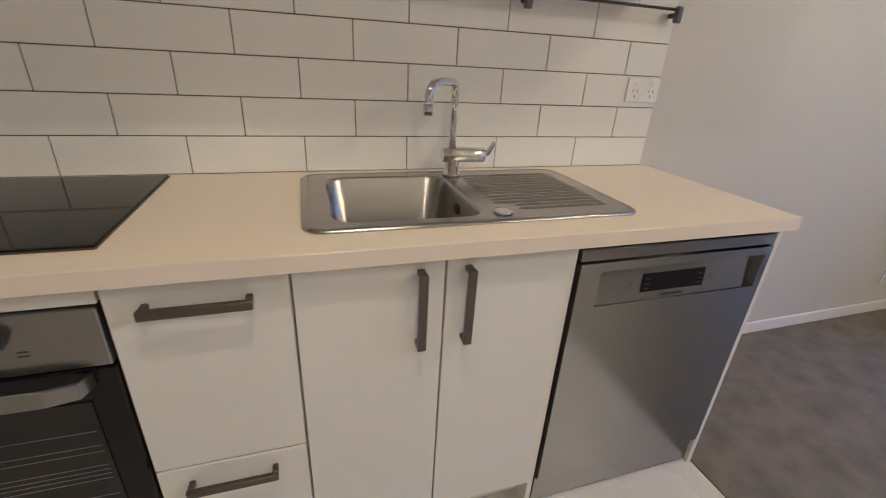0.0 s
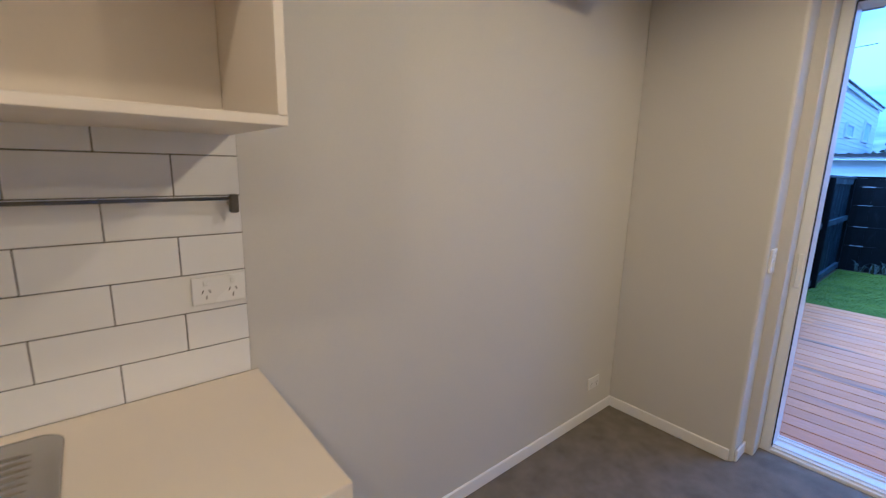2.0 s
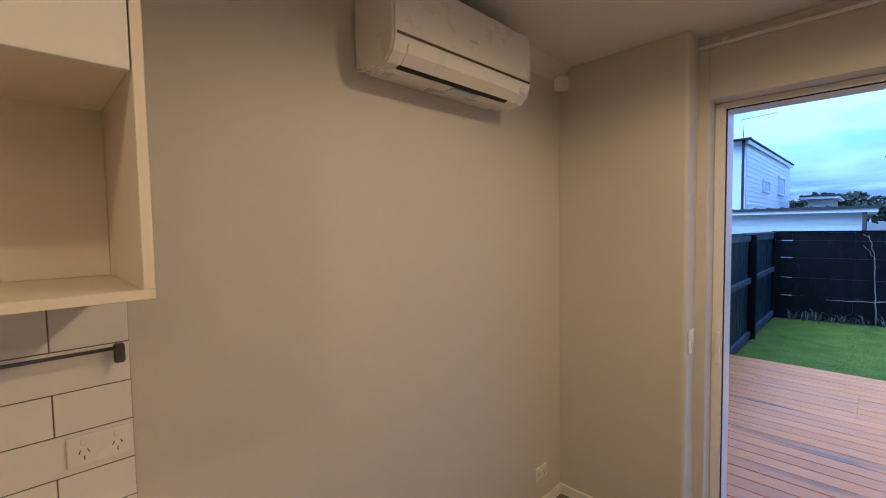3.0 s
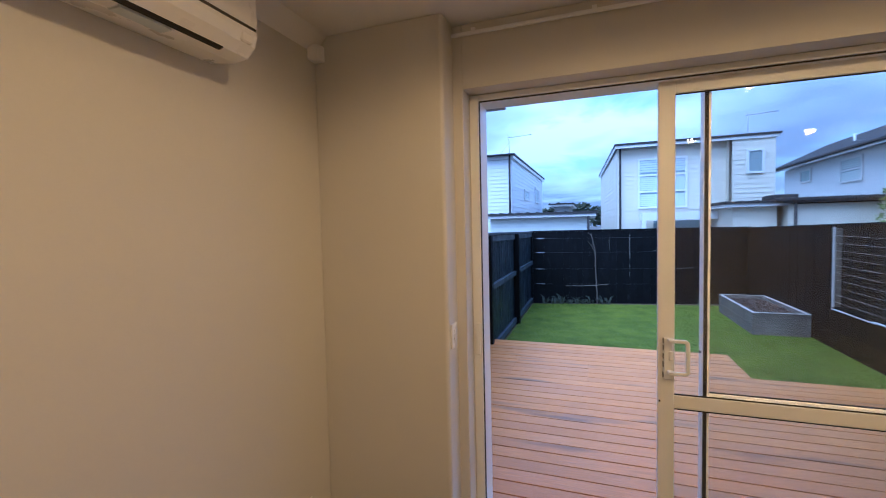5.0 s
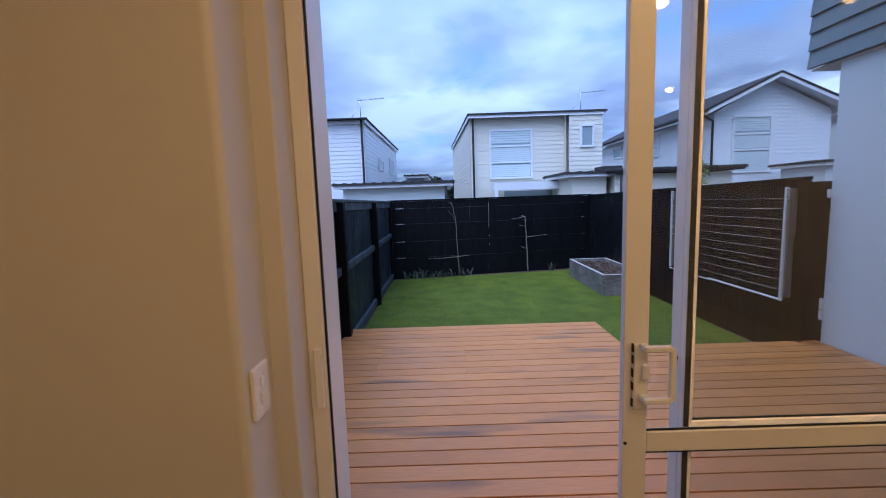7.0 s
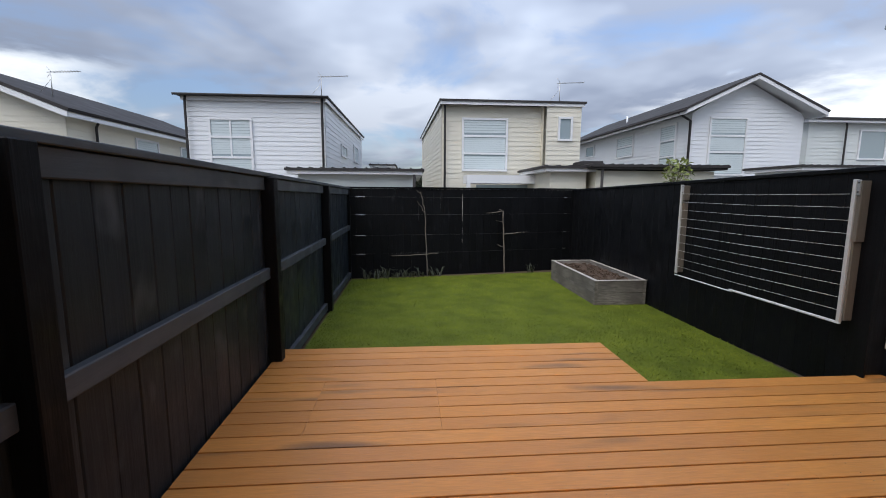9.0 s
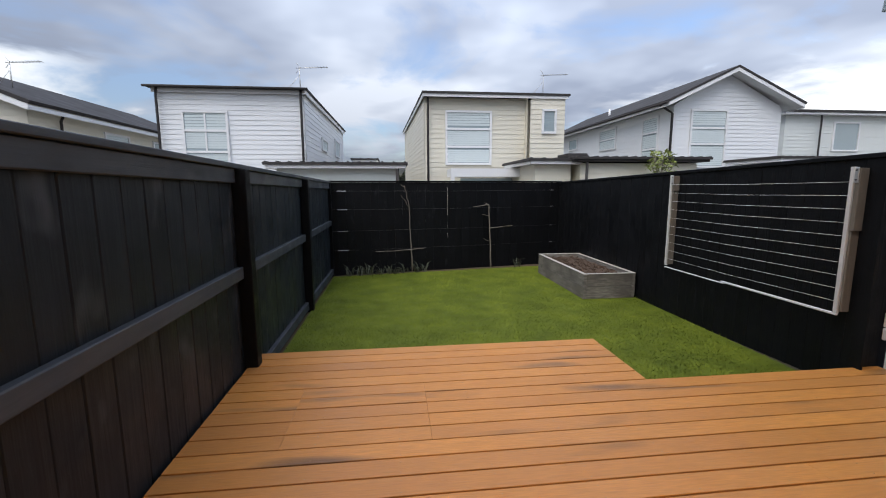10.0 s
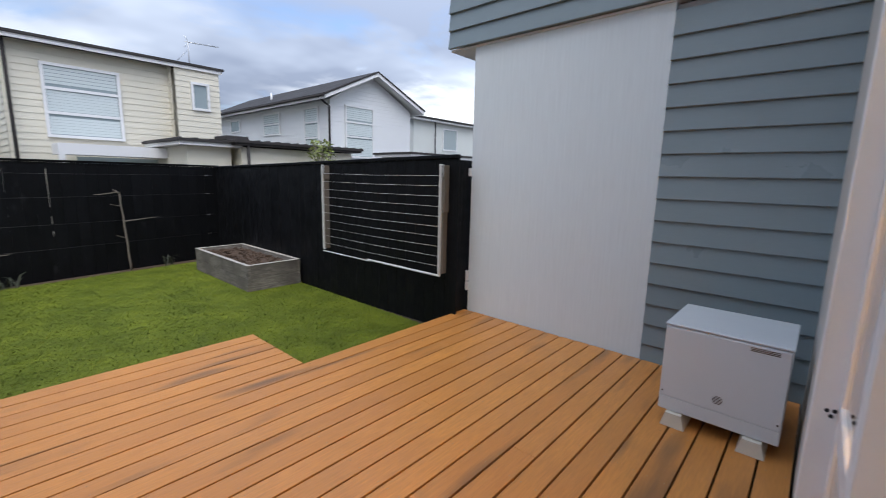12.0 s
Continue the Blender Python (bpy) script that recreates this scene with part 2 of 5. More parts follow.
blue_boards = material("blue_grey_weatherboard_paint", (0.20, 0.248, 0.268), 0.36, spot=(1.4, 0.12), grain=(24.0, 0.12), stretch=(0.6, 0.6, 6), bump=0.12, vary=0.12)
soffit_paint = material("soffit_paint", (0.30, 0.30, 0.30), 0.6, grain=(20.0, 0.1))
white_boards = material("white_weatherboard_paint", (0.70, 0.71, 0.715), 0.5, spot=(0.5, 0.07), grain=(12.0, 0.06), stretch=(1, 0.4, 5), bump=0.05)
cream_boards = material("cream_weatherboard_paint", (0.67, 0.63, 0.52), 0.5, spot=(0.5, 0.07), grain=(12.0, 0.06), stretch=(1, 0.4, 5), bump=0.05)
grey_boards = material("pale_grey_weatherboard_paint", (0.60, 0.62, 0.59), 0.5, spot=(0.5, 0.07), grain=(12.0, 0.06), stretch=(1, 0.4, 5), bump=0.05)
roof_iron = material("dark_roofing_steel", (0.048, 0.044, 0.043), 0.75, 0.0, sheen=0.2, spot=(0.6, 0.3), grain=(9.0, 0.3), bump=0.1)
house_trim = material("white_house_trim", (0.72, 0.72, 0.72), 0.45, spot=(1.0, 0.06), grain=(20.0, 0.05))
blind = material("pale_window_blind", (0.56, 0.62, 0.62), 0.5, grain=(20.0, 0.08))
brick = material("brown_brick", (0.22, 0.13, 0.09), 0.85, spot=(2.0, 0.4), grain=(20.0, 0.4), bump=0.3)
foliage = material("dark_hill_trees", (0.055, 0.065, 0.035), 0.8, spot=(0.6, 0.5), island=0.5)
heat_case = material("grey_white_casing", (0.58, 0.60, 0.615), 0.42, spot=(3.0, 0.05), grain=(60.0, 0.04), bump=0.03)
block_plastic = material("cream_plastic_block", (0.66, 0.62, 0.52), 0.5, grain=(40.0, 0.1))
# brushed across: a clear lobe and a wide one, both drawn out up and down
st = steel.node_tree
first = st.nodes["Principled BSDF"]
second = st.nodes.new("ShaderNodeBsdfPrincipled")
tangent = st.nodes.new("ShaderNodeTangent")
tangent.direction_type, tangent.axis = "RADIAL", "Z"
for node, rough, along in ((first, 0.17, 0.7), (second, 0.50, 1.0)):
    node.inputs["Roughness"].default_value, node.inputs["Anisotropic"].default_value = rough, along
    node.inputs["Anisotropic Rotation"].default_value, node.inputs["Metallic"].default_value = 0.25, 1.0
    st.links.new(tangent.outputs[0], node.inputs["Tangent"])
st.links.new(first.inputs["Base Color"].links[0].from_socket, second.inputs["Base Color"])
both_lobes = st.nodes.new("ShaderNodeMixShader")
both_lobes.inputs[0].default_value = 0.30
st.links.new(first.outputs[0], both_lobes.inputs[1])
st.links.new(second.outputs[0], both_lobes.inputs[2])
st.links.new(both_lobes.outputs[0], st.nodes["Material Output"].inputs["Surface"])
led = bpy.data.materials.new("downlight_glow")
led.use_nodes = True
led.node_tree.nodes["Principled BSDF"].inputs["Emission Color"].default_value = (1.0, 0.8, 0.55, 1)
led.node_tree.nodes["Principled BSDF"].inputs["Emission Strength"].default_value = 18.0


def pane_glass(name, tint, rough=0.0):
    m = bpy.data.materials.new(name)
    m.use_nodes = True
    b = m.node_tree.nodes["Principled BSDF"]
    b.inputs["Base Color"].default_value = (*tint, 1)
    b.inputs["Transmission Weight"].default_value, b.inputs["Roughness"].default_value, b.inputs["IOR"].default_value = 1.0, rough, 1.45
    return m


clear_glass = pane_glass("tinted_window_glass", (0.89, 0.895, 0.88))
house_glass = material("house_window_glass", (0.27, 0.325, 0.34), 0.05, gloss=0.0)


# ---- building helpers ----
def box(bm, x0, x1, y0, y1, z0, z1, bevel=0.0, segments=1):
    x0, x1, y0, y1, z0, z1 = min(x0, x1), max(x0, x1), min(y0, y1), max(y0, y1), min(z0, z1), max(z0, z1)
    v = [bm.verts.new(p) for p in ((x0, y0, z0), (x1, y0, z0), (x1, y1, z0), (x0, y1, z0), (x0, y0, z1), (x1, y0, z1), (x1, y1, z1), (x0, y1, z1))]
    f = [bm.faces.new([v[i] for i in q]) for q in ((3, 2, 1, 0), (4, 5, 6, 7), (0, 1, 5, 4), (1, 2, 6, 5), (2, 3, 7, 6), (3, 0, 4, 7))]
    if bevel:
        edges = list({e for face in f for e in face.edges})
        bmesh.ops.bevel(bm, geom=edges, offset=bevel, segments=segments, affect="EDGES", profile=0.5)
    return v


def boxed(*args, **kw):
    bm = bmesh.new()
    box(bm, *args, **kw)
    return bm


def tube(bm, points, radius, sides=10, cap=True):
    """A round bar along a line of points; radius: one number or one per point."""
    pts = [Vector(p) for p in points]
    rings = []
    for i, p in enumerate(pts):
        way = (pts[min(i + 1, len(pts) - 1)] - pts[max(i - 1, 0)]).normalized()
        side = way.orthogonal().normalized() if i == 0 else (side - way * side.dot(way)).normalized()
        other = way.cross(side)
        r = radius[i] if isinstance(radius, (list, tuple)) else radius
        rings.append([bm.verts.new(p + r * (side * math.cos(a) + other * math.sin(a))) for a in (2 * math.pi * k / sides for k in range(sides))])
    for a, b in zip(rings, rings[1:]):
        for k in range(sides):
            f = bm.faces.new((a[k], a[(k + 1) % sides], b[(k + 1) % sides], b[k]))
            f.smooth = True
    if cap:
        bm.faces.new(rings[0][::-1])
        bm.faces.new(rings[-1])


def tubed(points, radius, sides=10):
    bm = bmesh.new()
    tube(bm, points, radius, sides)
    return bm


def prism(bm, outline, axis, a, b):
    """Extrudes an outline of 2D points along axis ('x', 'y' or 'z') from a to b."""
    def at(p, d):
        return {"x": (d, p[0], p[1]), "y": (p[0], d, p[1]), "z": (p[0], p[1], d)}[axis]
    lo, hi = [bm.verts.new(at(p, a)) for p in outline], [bm.verts.new(at(p, b)) for p in outline]
    n = len(outline)
    bm.faces.new(lo), bm.faces.new(hi[::-1])
    for i in range(n):
        bm.faces.new((lo[i], hi[i], hi[(i + 1) % n], lo[(i + 1) % n]))
    bmesh.ops.recalc_face_normals(bm, faces=bm.faces)
    return bm


def meshed(name, bm, mat):
    me = bpy.data.meshes.new(name)
    bm.normal_update()
    bm.to_mesh(me)
    bm.free()
    me.materials.append(mat)
    return me


def thing(name, at, label, category, group=""):
    ob = new(name)
    ob.empty_display_size = 0.1
    ob.location = at
    return tagged(ob, label, category, group)


def base_of(ob):
    spot = Vector((0, 0, 0))
    while ob is not None:
        spot += ob.location
        ob = ob.parent
    return spot


def part(name, bm, mat, parent, label=""):
    """Links a bmesh built in world metres as one mesh under a thing or a part."""
    bmesh.ops.translate(bm, verts=bm.verts, vec=-base_of(parent))
    ob = new(name, meshed(name, bm, mat))
    ob.parent = parent
    return tagged(ob, label)


def structure(name, bm, mat, label, category="wall"):
    return tagged(new(name, meshed(name, bm, mat)), label, category, kind="structure")


def solid(name, bm, mat, label, category, group=""):
    return tagged(new(name, meshed(name, bm, mat)), label, category, group)


def piece(name, mesh, parent, at):
    ob = new(name, mesh)
    ob.parent = parent
    ob.location = Vector(at) - base_of(parent)
    return ob

# ---- the room ----
TOP = 2.595
structure("floor", boxed(-2.4, 1.115, -3.4, 1.21, -0.12, 0.0), vinyl, "pale smooth vinyl kitchen floor", "floor")
structure("floor_carpet", boxed(1.117, 3.497, -3.4, 1.21, -0.12, 0.004), carpet, "dark grey-brown looped carpet floor", "floor")
structure("ceiling", boxed(-2.5, 3.66, -3.5, 1.36, TOP, TOP + 0.15), ceiling_paint, "off-white painted flat ceiling", "ceiling")
structure("wall_north", boxed(-2.5, 3.66, 1.21, 1.36, -0.1, TOP), plaster, "plain off-white painted plaster wall")
structure("wall_west", boxed(-2.5, -2.4, -3.4, 1.21, -0.1, TOP), plaster, "plain off-white painted plaster wall")
structure("wall_south", boxed(-2.5, 3.384, -3.5, -3.4, -0.1, TOP), plaster, "plain off-white painted plaster wall")
bm = bmesh.new()
def bullnose(cx, cy, r, a0, a1, n=6):
    return [(cx + r * math.cos(radians(a0 + (a1 - a0) * k / n)), cy + r * math.sin(radians(a0 + (a1 - a0) * k / n))) for k in range(n + 1)]


prism(bm, [(3.235, 1.208)] + bullnose(3.255, 0.533, 0.020, 180, 270) + [(3.385, 0.513)] + bullnose(3.392, 0.470, 0.007, 180, 270) + [(3.66, 0.463), (3.66, 1.208)],
      "z", -0.1, TOP - 0.002)
box(bm, 3.385, 3.66, -1.68, 0.463, 2.286, TOP - 0.002)
box(bm, 3.385, 3.66, -3.5, -1.68, -0.1, TOP - 0.002)
structure("wall_east", bm, plaster, "off-white plaster wall with a deep door reveal")
structure("baseboard", boxed(1.125, 3.221, 1.196, 1.209, 0.004, 0.071, bevel=0.004), trim_paint, "white painted timber skirting board", "baseboard")
structure("baseboard_east", boxed(3.221, 3.234, 0.533, 1.209, 0.004, 0.071, bevel=0.004), trim_paint, "white painted timber skirting board", "baseboard")
structure("baseboard_return", boxed(3.250, 3.384, 0.500, 0.512, 0.004, 0.071, bevel=0.004), trim_paint, "white painted timber skirting board", "baseboard")
bm = bmesh.new()
prism(bm, [(1.13, TOP - 0.001), (1.209, TOP - 0.001), (1.209, TOP - 0.08)], "x", -2.4, 3.234)
structure("cornice", bm, ceiling_paint, "plain white cove cornice along the ceiling", "trim")
track = thing("curtain_track", (3.372, -0.6, 2.54), "white metal curtain track above the sliding door", "curtain track")
part("rail", boxed(3.358, 3.376, -1.9, 0.510, 2.532, 2.548, bevel=0.003), plastic, track)
for y in (0.40, -0.15, -0.7, -1.25, -1.8):
    part("bracket", boxed(3.364, 3.3845, y - 0.010, y + 0.010, 2.5485, 2.564), plastic, track)

# ---- sliding door ----
door = thing("door_1", (3.56, -0.6, 0.0), "white aluminium sliding door standing half open, clear glass", "door")
door["kind"] = "structure"
FX, FO, HEAD = 3.500, 3.680, 2.254
SX = 3.568
bm = bmesh.new()
box(bm, FX, FO, 0.416, 0.4625, 0.0, 2.285, bevel=0.003)
box(bm, FX, FO, -1.679, -1.62, 0.0, 2.285, bevel=0.003)
box(bm, FX, FO, -1.62, 0.416, HEAD, 2.285, bevel=0.003)
part("frame", bm, aluminium, door)
bm = bmesh.new()
box(bm, FX, FO, -1.62, 0.416, -0.03, 0.022, bevel=0.003)
for x in (3.515, 3.553, 3.632, 3.668):
    box(bm, x, x + 0.006, -1.62, 0.416, 0.0225, 0.034)
part("sill_track", bm, aluminium, door)
bm = bmesh.new()
box(bm, FX + 0.010, FX + 0.020, 0.411, 0.4155, 0.035, HEAD)
box(bm, FX + 0.010, FX + 0.020, -1.61, 0.411, HEAD - 0.005, HEAD - 0.0005)
part("gasket", bm, dark_gap, door)


def leaf_panel(name, x0, x1, ya, yb, z0, z1, stile, rail, mid, label, jamb_bead=True):
    """A glazed leaf between ya (higher y) and yb with a middle rail."""
    bm = bmesh.new()
    box(bm, x0, x1, ya - stile, ya, z0, z1, bevel=0.003)
    box(bm, x0, x1, yb, yb + stile, z0, z1, bevel=0.003)
    box(bm, x0, x1, yb + stile, ya - stile, z1 - rail, z1, bevel=0.003)
    box(bm, x0, x1, yb + stile, ya - stile, z0, z0 + 0.085, bevel=0.003)
    box(bm, x0, x1, yb + stile, ya - stile, mid[0], mid[1], bevel=0.003)
    p = part(name, bm, aluminium, door, label)
    xc = (x0 + x1) / 2
    for a, b in ((z0 + 0.085, mid[0]), (mid[1], z1 - rail)):
        g = part("pane", boxed(xc - 0.003, xc + 0.003, yb + stile - 0.004, ya - stile + 0.004, a - 0.004, b + 0.004), clear_glass, p, "clear glass")
        g.visible_shadow = False
        bm = bmesh.new()
        for q0, q1, r0, r1 in ((yb + stile, ya - stile, b - 0.006, b - 0.0005), (yb + stile, ya - stile, a + 0.0005, a + 0.006),
                               (yb + stile + 0.0005, yb + stile + 0.006, a, b))[:3 if jamb_bead else 2]:
            box(bm, xc - 0.008, xc - 0.0035, q0, q1, r0, r1)
        part("glazing_bead", bm, dark_gap, p)
    return p


slider = leaf_panel("sliding_leaf", SX, SX + 0.027, -0.428, -1.542, 0.036, 2.285, 0.072, 0.088, (0.722, 0.786), "sliding leaf")
fixed = leaf_panel("fixed_leaf", 3.600, 3.624, -0.622, -1.62, 0.036, 2.285, 0.027, 0.075, (0.728, 0.80), "fixed leaf", jamb_bead=False)
# its first stile is deep; a black seal and a narrow lip run along the front
part("deep_stile", boxed(3.6245, 3.679, -0.646, -0.6222, 0.036, 2.253, bevel=0.003), aluminium, fixed)
part("seal", boxed(3.5975, 3.5995, -0.6395, -0.6235, 0.038, 2.252), dark_gap, fixed, "black rubber seal")
part("interlock", boxed(3.5965, 3.5995, -0.6488, -0.640, 0.038, 2.252), aluminium, fixed)
part("keeper", tubed([(3.640, -0.6215, 0.985), (3.640, -0.6165, 0.985)], 0.0065, 10), dark_gap, fixed)
bm = bmesh.new()
box(bm, SX - 0.014, SX - 0.0005, -0.492, -0.452, 0.862, 1.062, bevel=0.005, segments=2)
part("handle_plate", bm, aluminium, slider)
bm = bmesh.new()
HZ = 0.980
prism(bm, [(-0.468, HZ + 0.084), (-0.543, HZ + 0.084), (-0.556, HZ + 0.071), (-0.556, HZ - 0.071), (-0.543, HZ - 0.084), (-0.468, HZ - 0.084),
           (-0.468, HZ - 0.068), (-0.536, HZ - 0.068), (-0.540, HZ - 0.063), (-0.540, HZ + 0.063), (-0.536, HZ + 0.068), (-0.468, HZ + 0.068)], "x", SX - 0.050, SX - 0.034)
for z in (HZ + 0.076, HZ - 0.076):
    box(bm, SX - 0.0335, SX - 0.0145, -0.488, -0.466, z - 0.009, z + 0.009)
bmesh.ops.bevel(bm, geom=list(bm.edges), offset=0.003, segments=1, affect="EDGES")
part("handle", bm, aluminium, slider, "white pull handle")
part("latch", boxed(SX - 0.028, SX - 0.0145, -0.492, -0.474, 0.958, 1.004, bevel=0.004), aluminium, slider)
bm = bmesh.new()
for z in (1.05, 1.015, 0.975, 0.935, 0.885):
    box(bm, SX - 0.013, SX - 0.003, -0.4515, -0.4490, z - 0.012, z + 0.012)
tube(bm, [(SX - 0.0005, -0.436, 0.754), (SX - 0.004, -0.436, 0.754)], 0.005, 10)
part("screw", bm, dark_gap, slider)
part("latch_keep", boxed(FX - 0.012, FX - 0.0005, 0.424, 0.446, 0.93, 1.10, bevel=0.003), aluminium, door, "white latch keeper")
bm = bmesh.new()
for x, z in ((3.648, 0.772), (3.632, 0.774), (3.638, 0.758)):
    tube(bm, [(x, -1.6205, z), (x, -1.6165, z)], 0.0055, 8)
part("screw", bm, dark_gap, door)


# ---- kitchen ----
def pull(parent, x0, x1, y, z0, z1, upright):
    """A square bar handle on two short legs, on a front that faces -y."""
    bm = bmesh.new()
    if upright:
        xc = (x0 + x1) / 2
        box(bm, xc - 0.009, xc + 0.009, y - 0.034, y - 0.022, z0, z1, bevel=0.002)
        for z in (z0 + 0.006, z1 - 0.006):
            box(bm, xc - 0.008, xc + 0.008, y - 0.0225, y - 0.0005, z - 0.006, z + 0.006, bevel=0.002)
    else:
        zc = (z0 + z1) / 2
        box(bm, x0, x1, y - 0.034, y - 0.022, zc - 0.009, zc + 0.009, bevel=0.002)
        for x in (x0 + 0.007, x1 - 0.007):
            box(bm, x - 0.006, x + 0.006, y - 0.0225, y - 0.0005, zc - 0.008, zc + 0.008, bevel=0.002)
    return part("handle", bm, handle_metal, parent, "brushed metal bar handle")


FRONT = 0.655
bench = thing("benchtop", (-0.6, 0.9, 0.866), "cream stone-look laminate kitchen benchtop with square edge", "benchtop")
bm = bmesh.new()
# slab with an opening for the sink
for x0, x1, y0, y1 in ((-2.39, -0.055, 0.628, 1.199), (-0.055, 0.330, 0.628, 0.735), (-0.055, 0.330, 1.112, 1.199), (0.330, 1.115, 0.628, 1.199)):
    box(bm, x0, x1, y0, y1, 0.866, 0.900)
bmesh.ops.remove_doubles(bm, verts=bm.verts, dist=0.0005)
part("slab", bm, stone_top, bench)
part("front_edge", boxed(-2.39, 1.118, 0.6245, 0.6275, 0.8655, 0.8998, bevel=0.0008), edge_tape, bench, "cream edge strip")
part("end_edge", boxed(1.1155, 1.1185, 0.6280, 1.199, 0.8655, 0.8998, bevel=0.0008), edge_tape, bench, "cream edge strip")

drawers = thing("drawer_unit", (-0.26, 0.92, 0.0), "white kitchen drawer unit with bar handles", "cabinet", "kitchen base units")
part("body", boxed(-0.405, -0.113, FRONT + 0.021, 1.19, 0.10, 0.860), cabinet_paint, drawers)
for z0, z1, hz in ((0.105, 0.429, 0.385), (0.433, 0.853, 0.812)):
    d = part("drawer_front", boxed(-0.403, -0.115, FRONT, FRONT + 0.019, z0, z1, bevel=0.0015), cabinet_paint, drawers)
    pull(d, -0.35, -0.175, FRONT, hz - 0.01, hz + 0.01, False)
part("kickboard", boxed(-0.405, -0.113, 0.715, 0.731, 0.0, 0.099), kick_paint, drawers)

sinkunit = thing("sink_cabinet", (0.2, 0.92, 0.0), "white two-door kitchen cabinet under the sink", "cabinet", "kitchen base units")
bm = bmesh.new()
box(bm, -0.111, -0.095, FRONT + 0.021, 1.19, 0.10, 0.860)
box(bm, 0.478, 0.494, FRONT + 0.004, 1.19, 0.0, 0.860)
box(bm, -0.095, 0.478, FRONT + 0.021, 1.19, 0.10, 0.116)
box(bm, -0.095, 0.478, 1.174, 1.19, 0.116, 0.70)
box(bm, -0.095, 0.478, FRONT + 0.021, FRONT + 0.04, 0.80, 0.860)
part("body", bm, cabinet_paint, sinkunit)
for x0, x1, hx in ((-0.110, 0.183, 0.131), (0.187, 0.476, 0.232)):
    d = part("cabinet_door", boxed(x0, x1, FRONT, FRONT + 0.019, 0.105, 0.853, bevel=0.0015), cabinet_paint, sinkunit)
    pull(d, hx - 0.007, hx + 0.007, FRONT, 0.660, 0.838, True)
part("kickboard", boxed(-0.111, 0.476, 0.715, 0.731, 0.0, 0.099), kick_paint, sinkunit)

# oven under the hob
oven = thing("oven", (-0.7, 0.92, 0.0), "built-in steel and black glass oven under the bench", "oven")
bm = bmesh.new()
box(bm, -1.005, -0.409, FRONT + 0.025, 1.18, 0.12, 0.822)
part("body", bm, oven_dark, oven)
part("control_panel", boxed(-1.003, -0.411, FRONT - 0.004, FRONT + 0.024, 0.708, 0.822, bevel=0.002), steel, oven)
for x in (-0.558, -0.74, -0.92):
    k = part("knob", tubed([(x, FRONT - 0.004, 0.780), (x, FRONT - 0.012, 0.780), (x, FRONT - 0.030, 0.780)], [0.021, 0.019, 0.017], 20), handle_metal, oven, "dark round control knob")
bm = bmesh.new()
for z in (0.752, 0.744):
    box(bm, -0.532, -0.516, FRONT - 0.0046, FRONT - 0.0035, z, z + 0.003)
part("marking", bm, dark_gap, oven)
odoor = part("oven_door", boxed(-1.003, -0.411, FRONT + 0.002, FRONT + 0.024, 0.135, 0.700, bevel=0.003), black_glass, oven, "black glass door")
bm = bmesh.new()
for xa, xb, ya, yb in ((-0.955, -0.945, 0, 0.03), (-0.945, -0.90, 0.03, 0.040), (-0.90, -0.50, 0.040, 0.040), (-0.50, -0.455, 0.040, 0.030), (-0.455, -0.445, 0.03, 0)):
    prism(bm, [(xa, FRONT - ya - 0.004), (xb, FRONT - yb - 0.004), (xb, FRONT - yb + 0.003), (xa, FRONT - ya + 0.003)], "z", 0.668, 0.698)
bmesh.ops.remove_doubles(bm, verts=bm.verts, dist=0.0005)
part("handle", bm, steel, odoor, "curved steel handle")
part("window", boxed(-0.955, -0.462, FRONT - 0.0005, FRONT + 0.0015, 0.19, 0.632), material("smoked_oven_glass", (0.012, 0.0115, 0.011), 0.08, gloss=0.0), odoor)
bm = bmesh.new()
for z in (0.30, 0.312, 0.40, 0.445, 0.457, 0.468, 0.48, 0.515, 0.53, 0.565):
    tube(bm, [(-0.945, FRONT - 0.0008, z), (-0.47, FRONT - 0.0008, z)], 0.0011, 5)
part("rack_wire", bm, rail_metal, odoor)
part("filler_panel", boxed(-1.005, -0.409, FRONT, FRONT + 0.019, 0.826, 0.853, bevel=0.0015), cabinet_paint, oven)
part("drawer_front", boxed(-1.003, -0.411, FRONT, FRONT + 0.019, 0.10, 0.131, bevel=0.0015), cabinet_paint, oven)

corner = thing("corner_cabinet", (-1.7, 0.92, 0.0), "white kitchen base cabinet with plain doors", "cabinet", "kitchen base units")
part("body", boxed(-2.39, -1.009, FRONT + 0.021, 1.19, 0.0, 0.860), cabinet_paint, corner)
for x0, x1, hx in ((-2.385, -1.70, -1.75), (-1.696, -1.011, -1.65)):
    d = part("cabinet_door", boxed(x0, x1, FRONT, FRONT + 0.019, 0.105, 0.853, bevel=0.0015), cabinet_paint, corner)
    pull(d, hx - 0.007, hx + 0.007, FRONT, 0.660, 0.838, True)

hob = thing("cooktop", (-0.70, 0.94, 0.9), "black glass ceramic cooktop set in the benchtop", "cooktop")
part("glass_top", boxed(-0.99, -0.412, 0.708, 1.168, 0.9005, 0.907, bevel=0.002), black_glass, hob)
bm = bmesh.new()
box(bm, -0.992, -0.410, 0.706, 1.170, 0.9003, 0.9035)
part("rim", bm, handle_metal, hob)

# dishwasher
dw = thing("dishwasher", (0.80, 0.92, 0.0), "brushed stainless steel dishwasher with a black display", "dishwasher")
part("body", boxed(0.503, 1.092, FRONT + 0.02, 1.18, 0.02, 0.852), dark_gap, dw)
bm = bmesh.new()
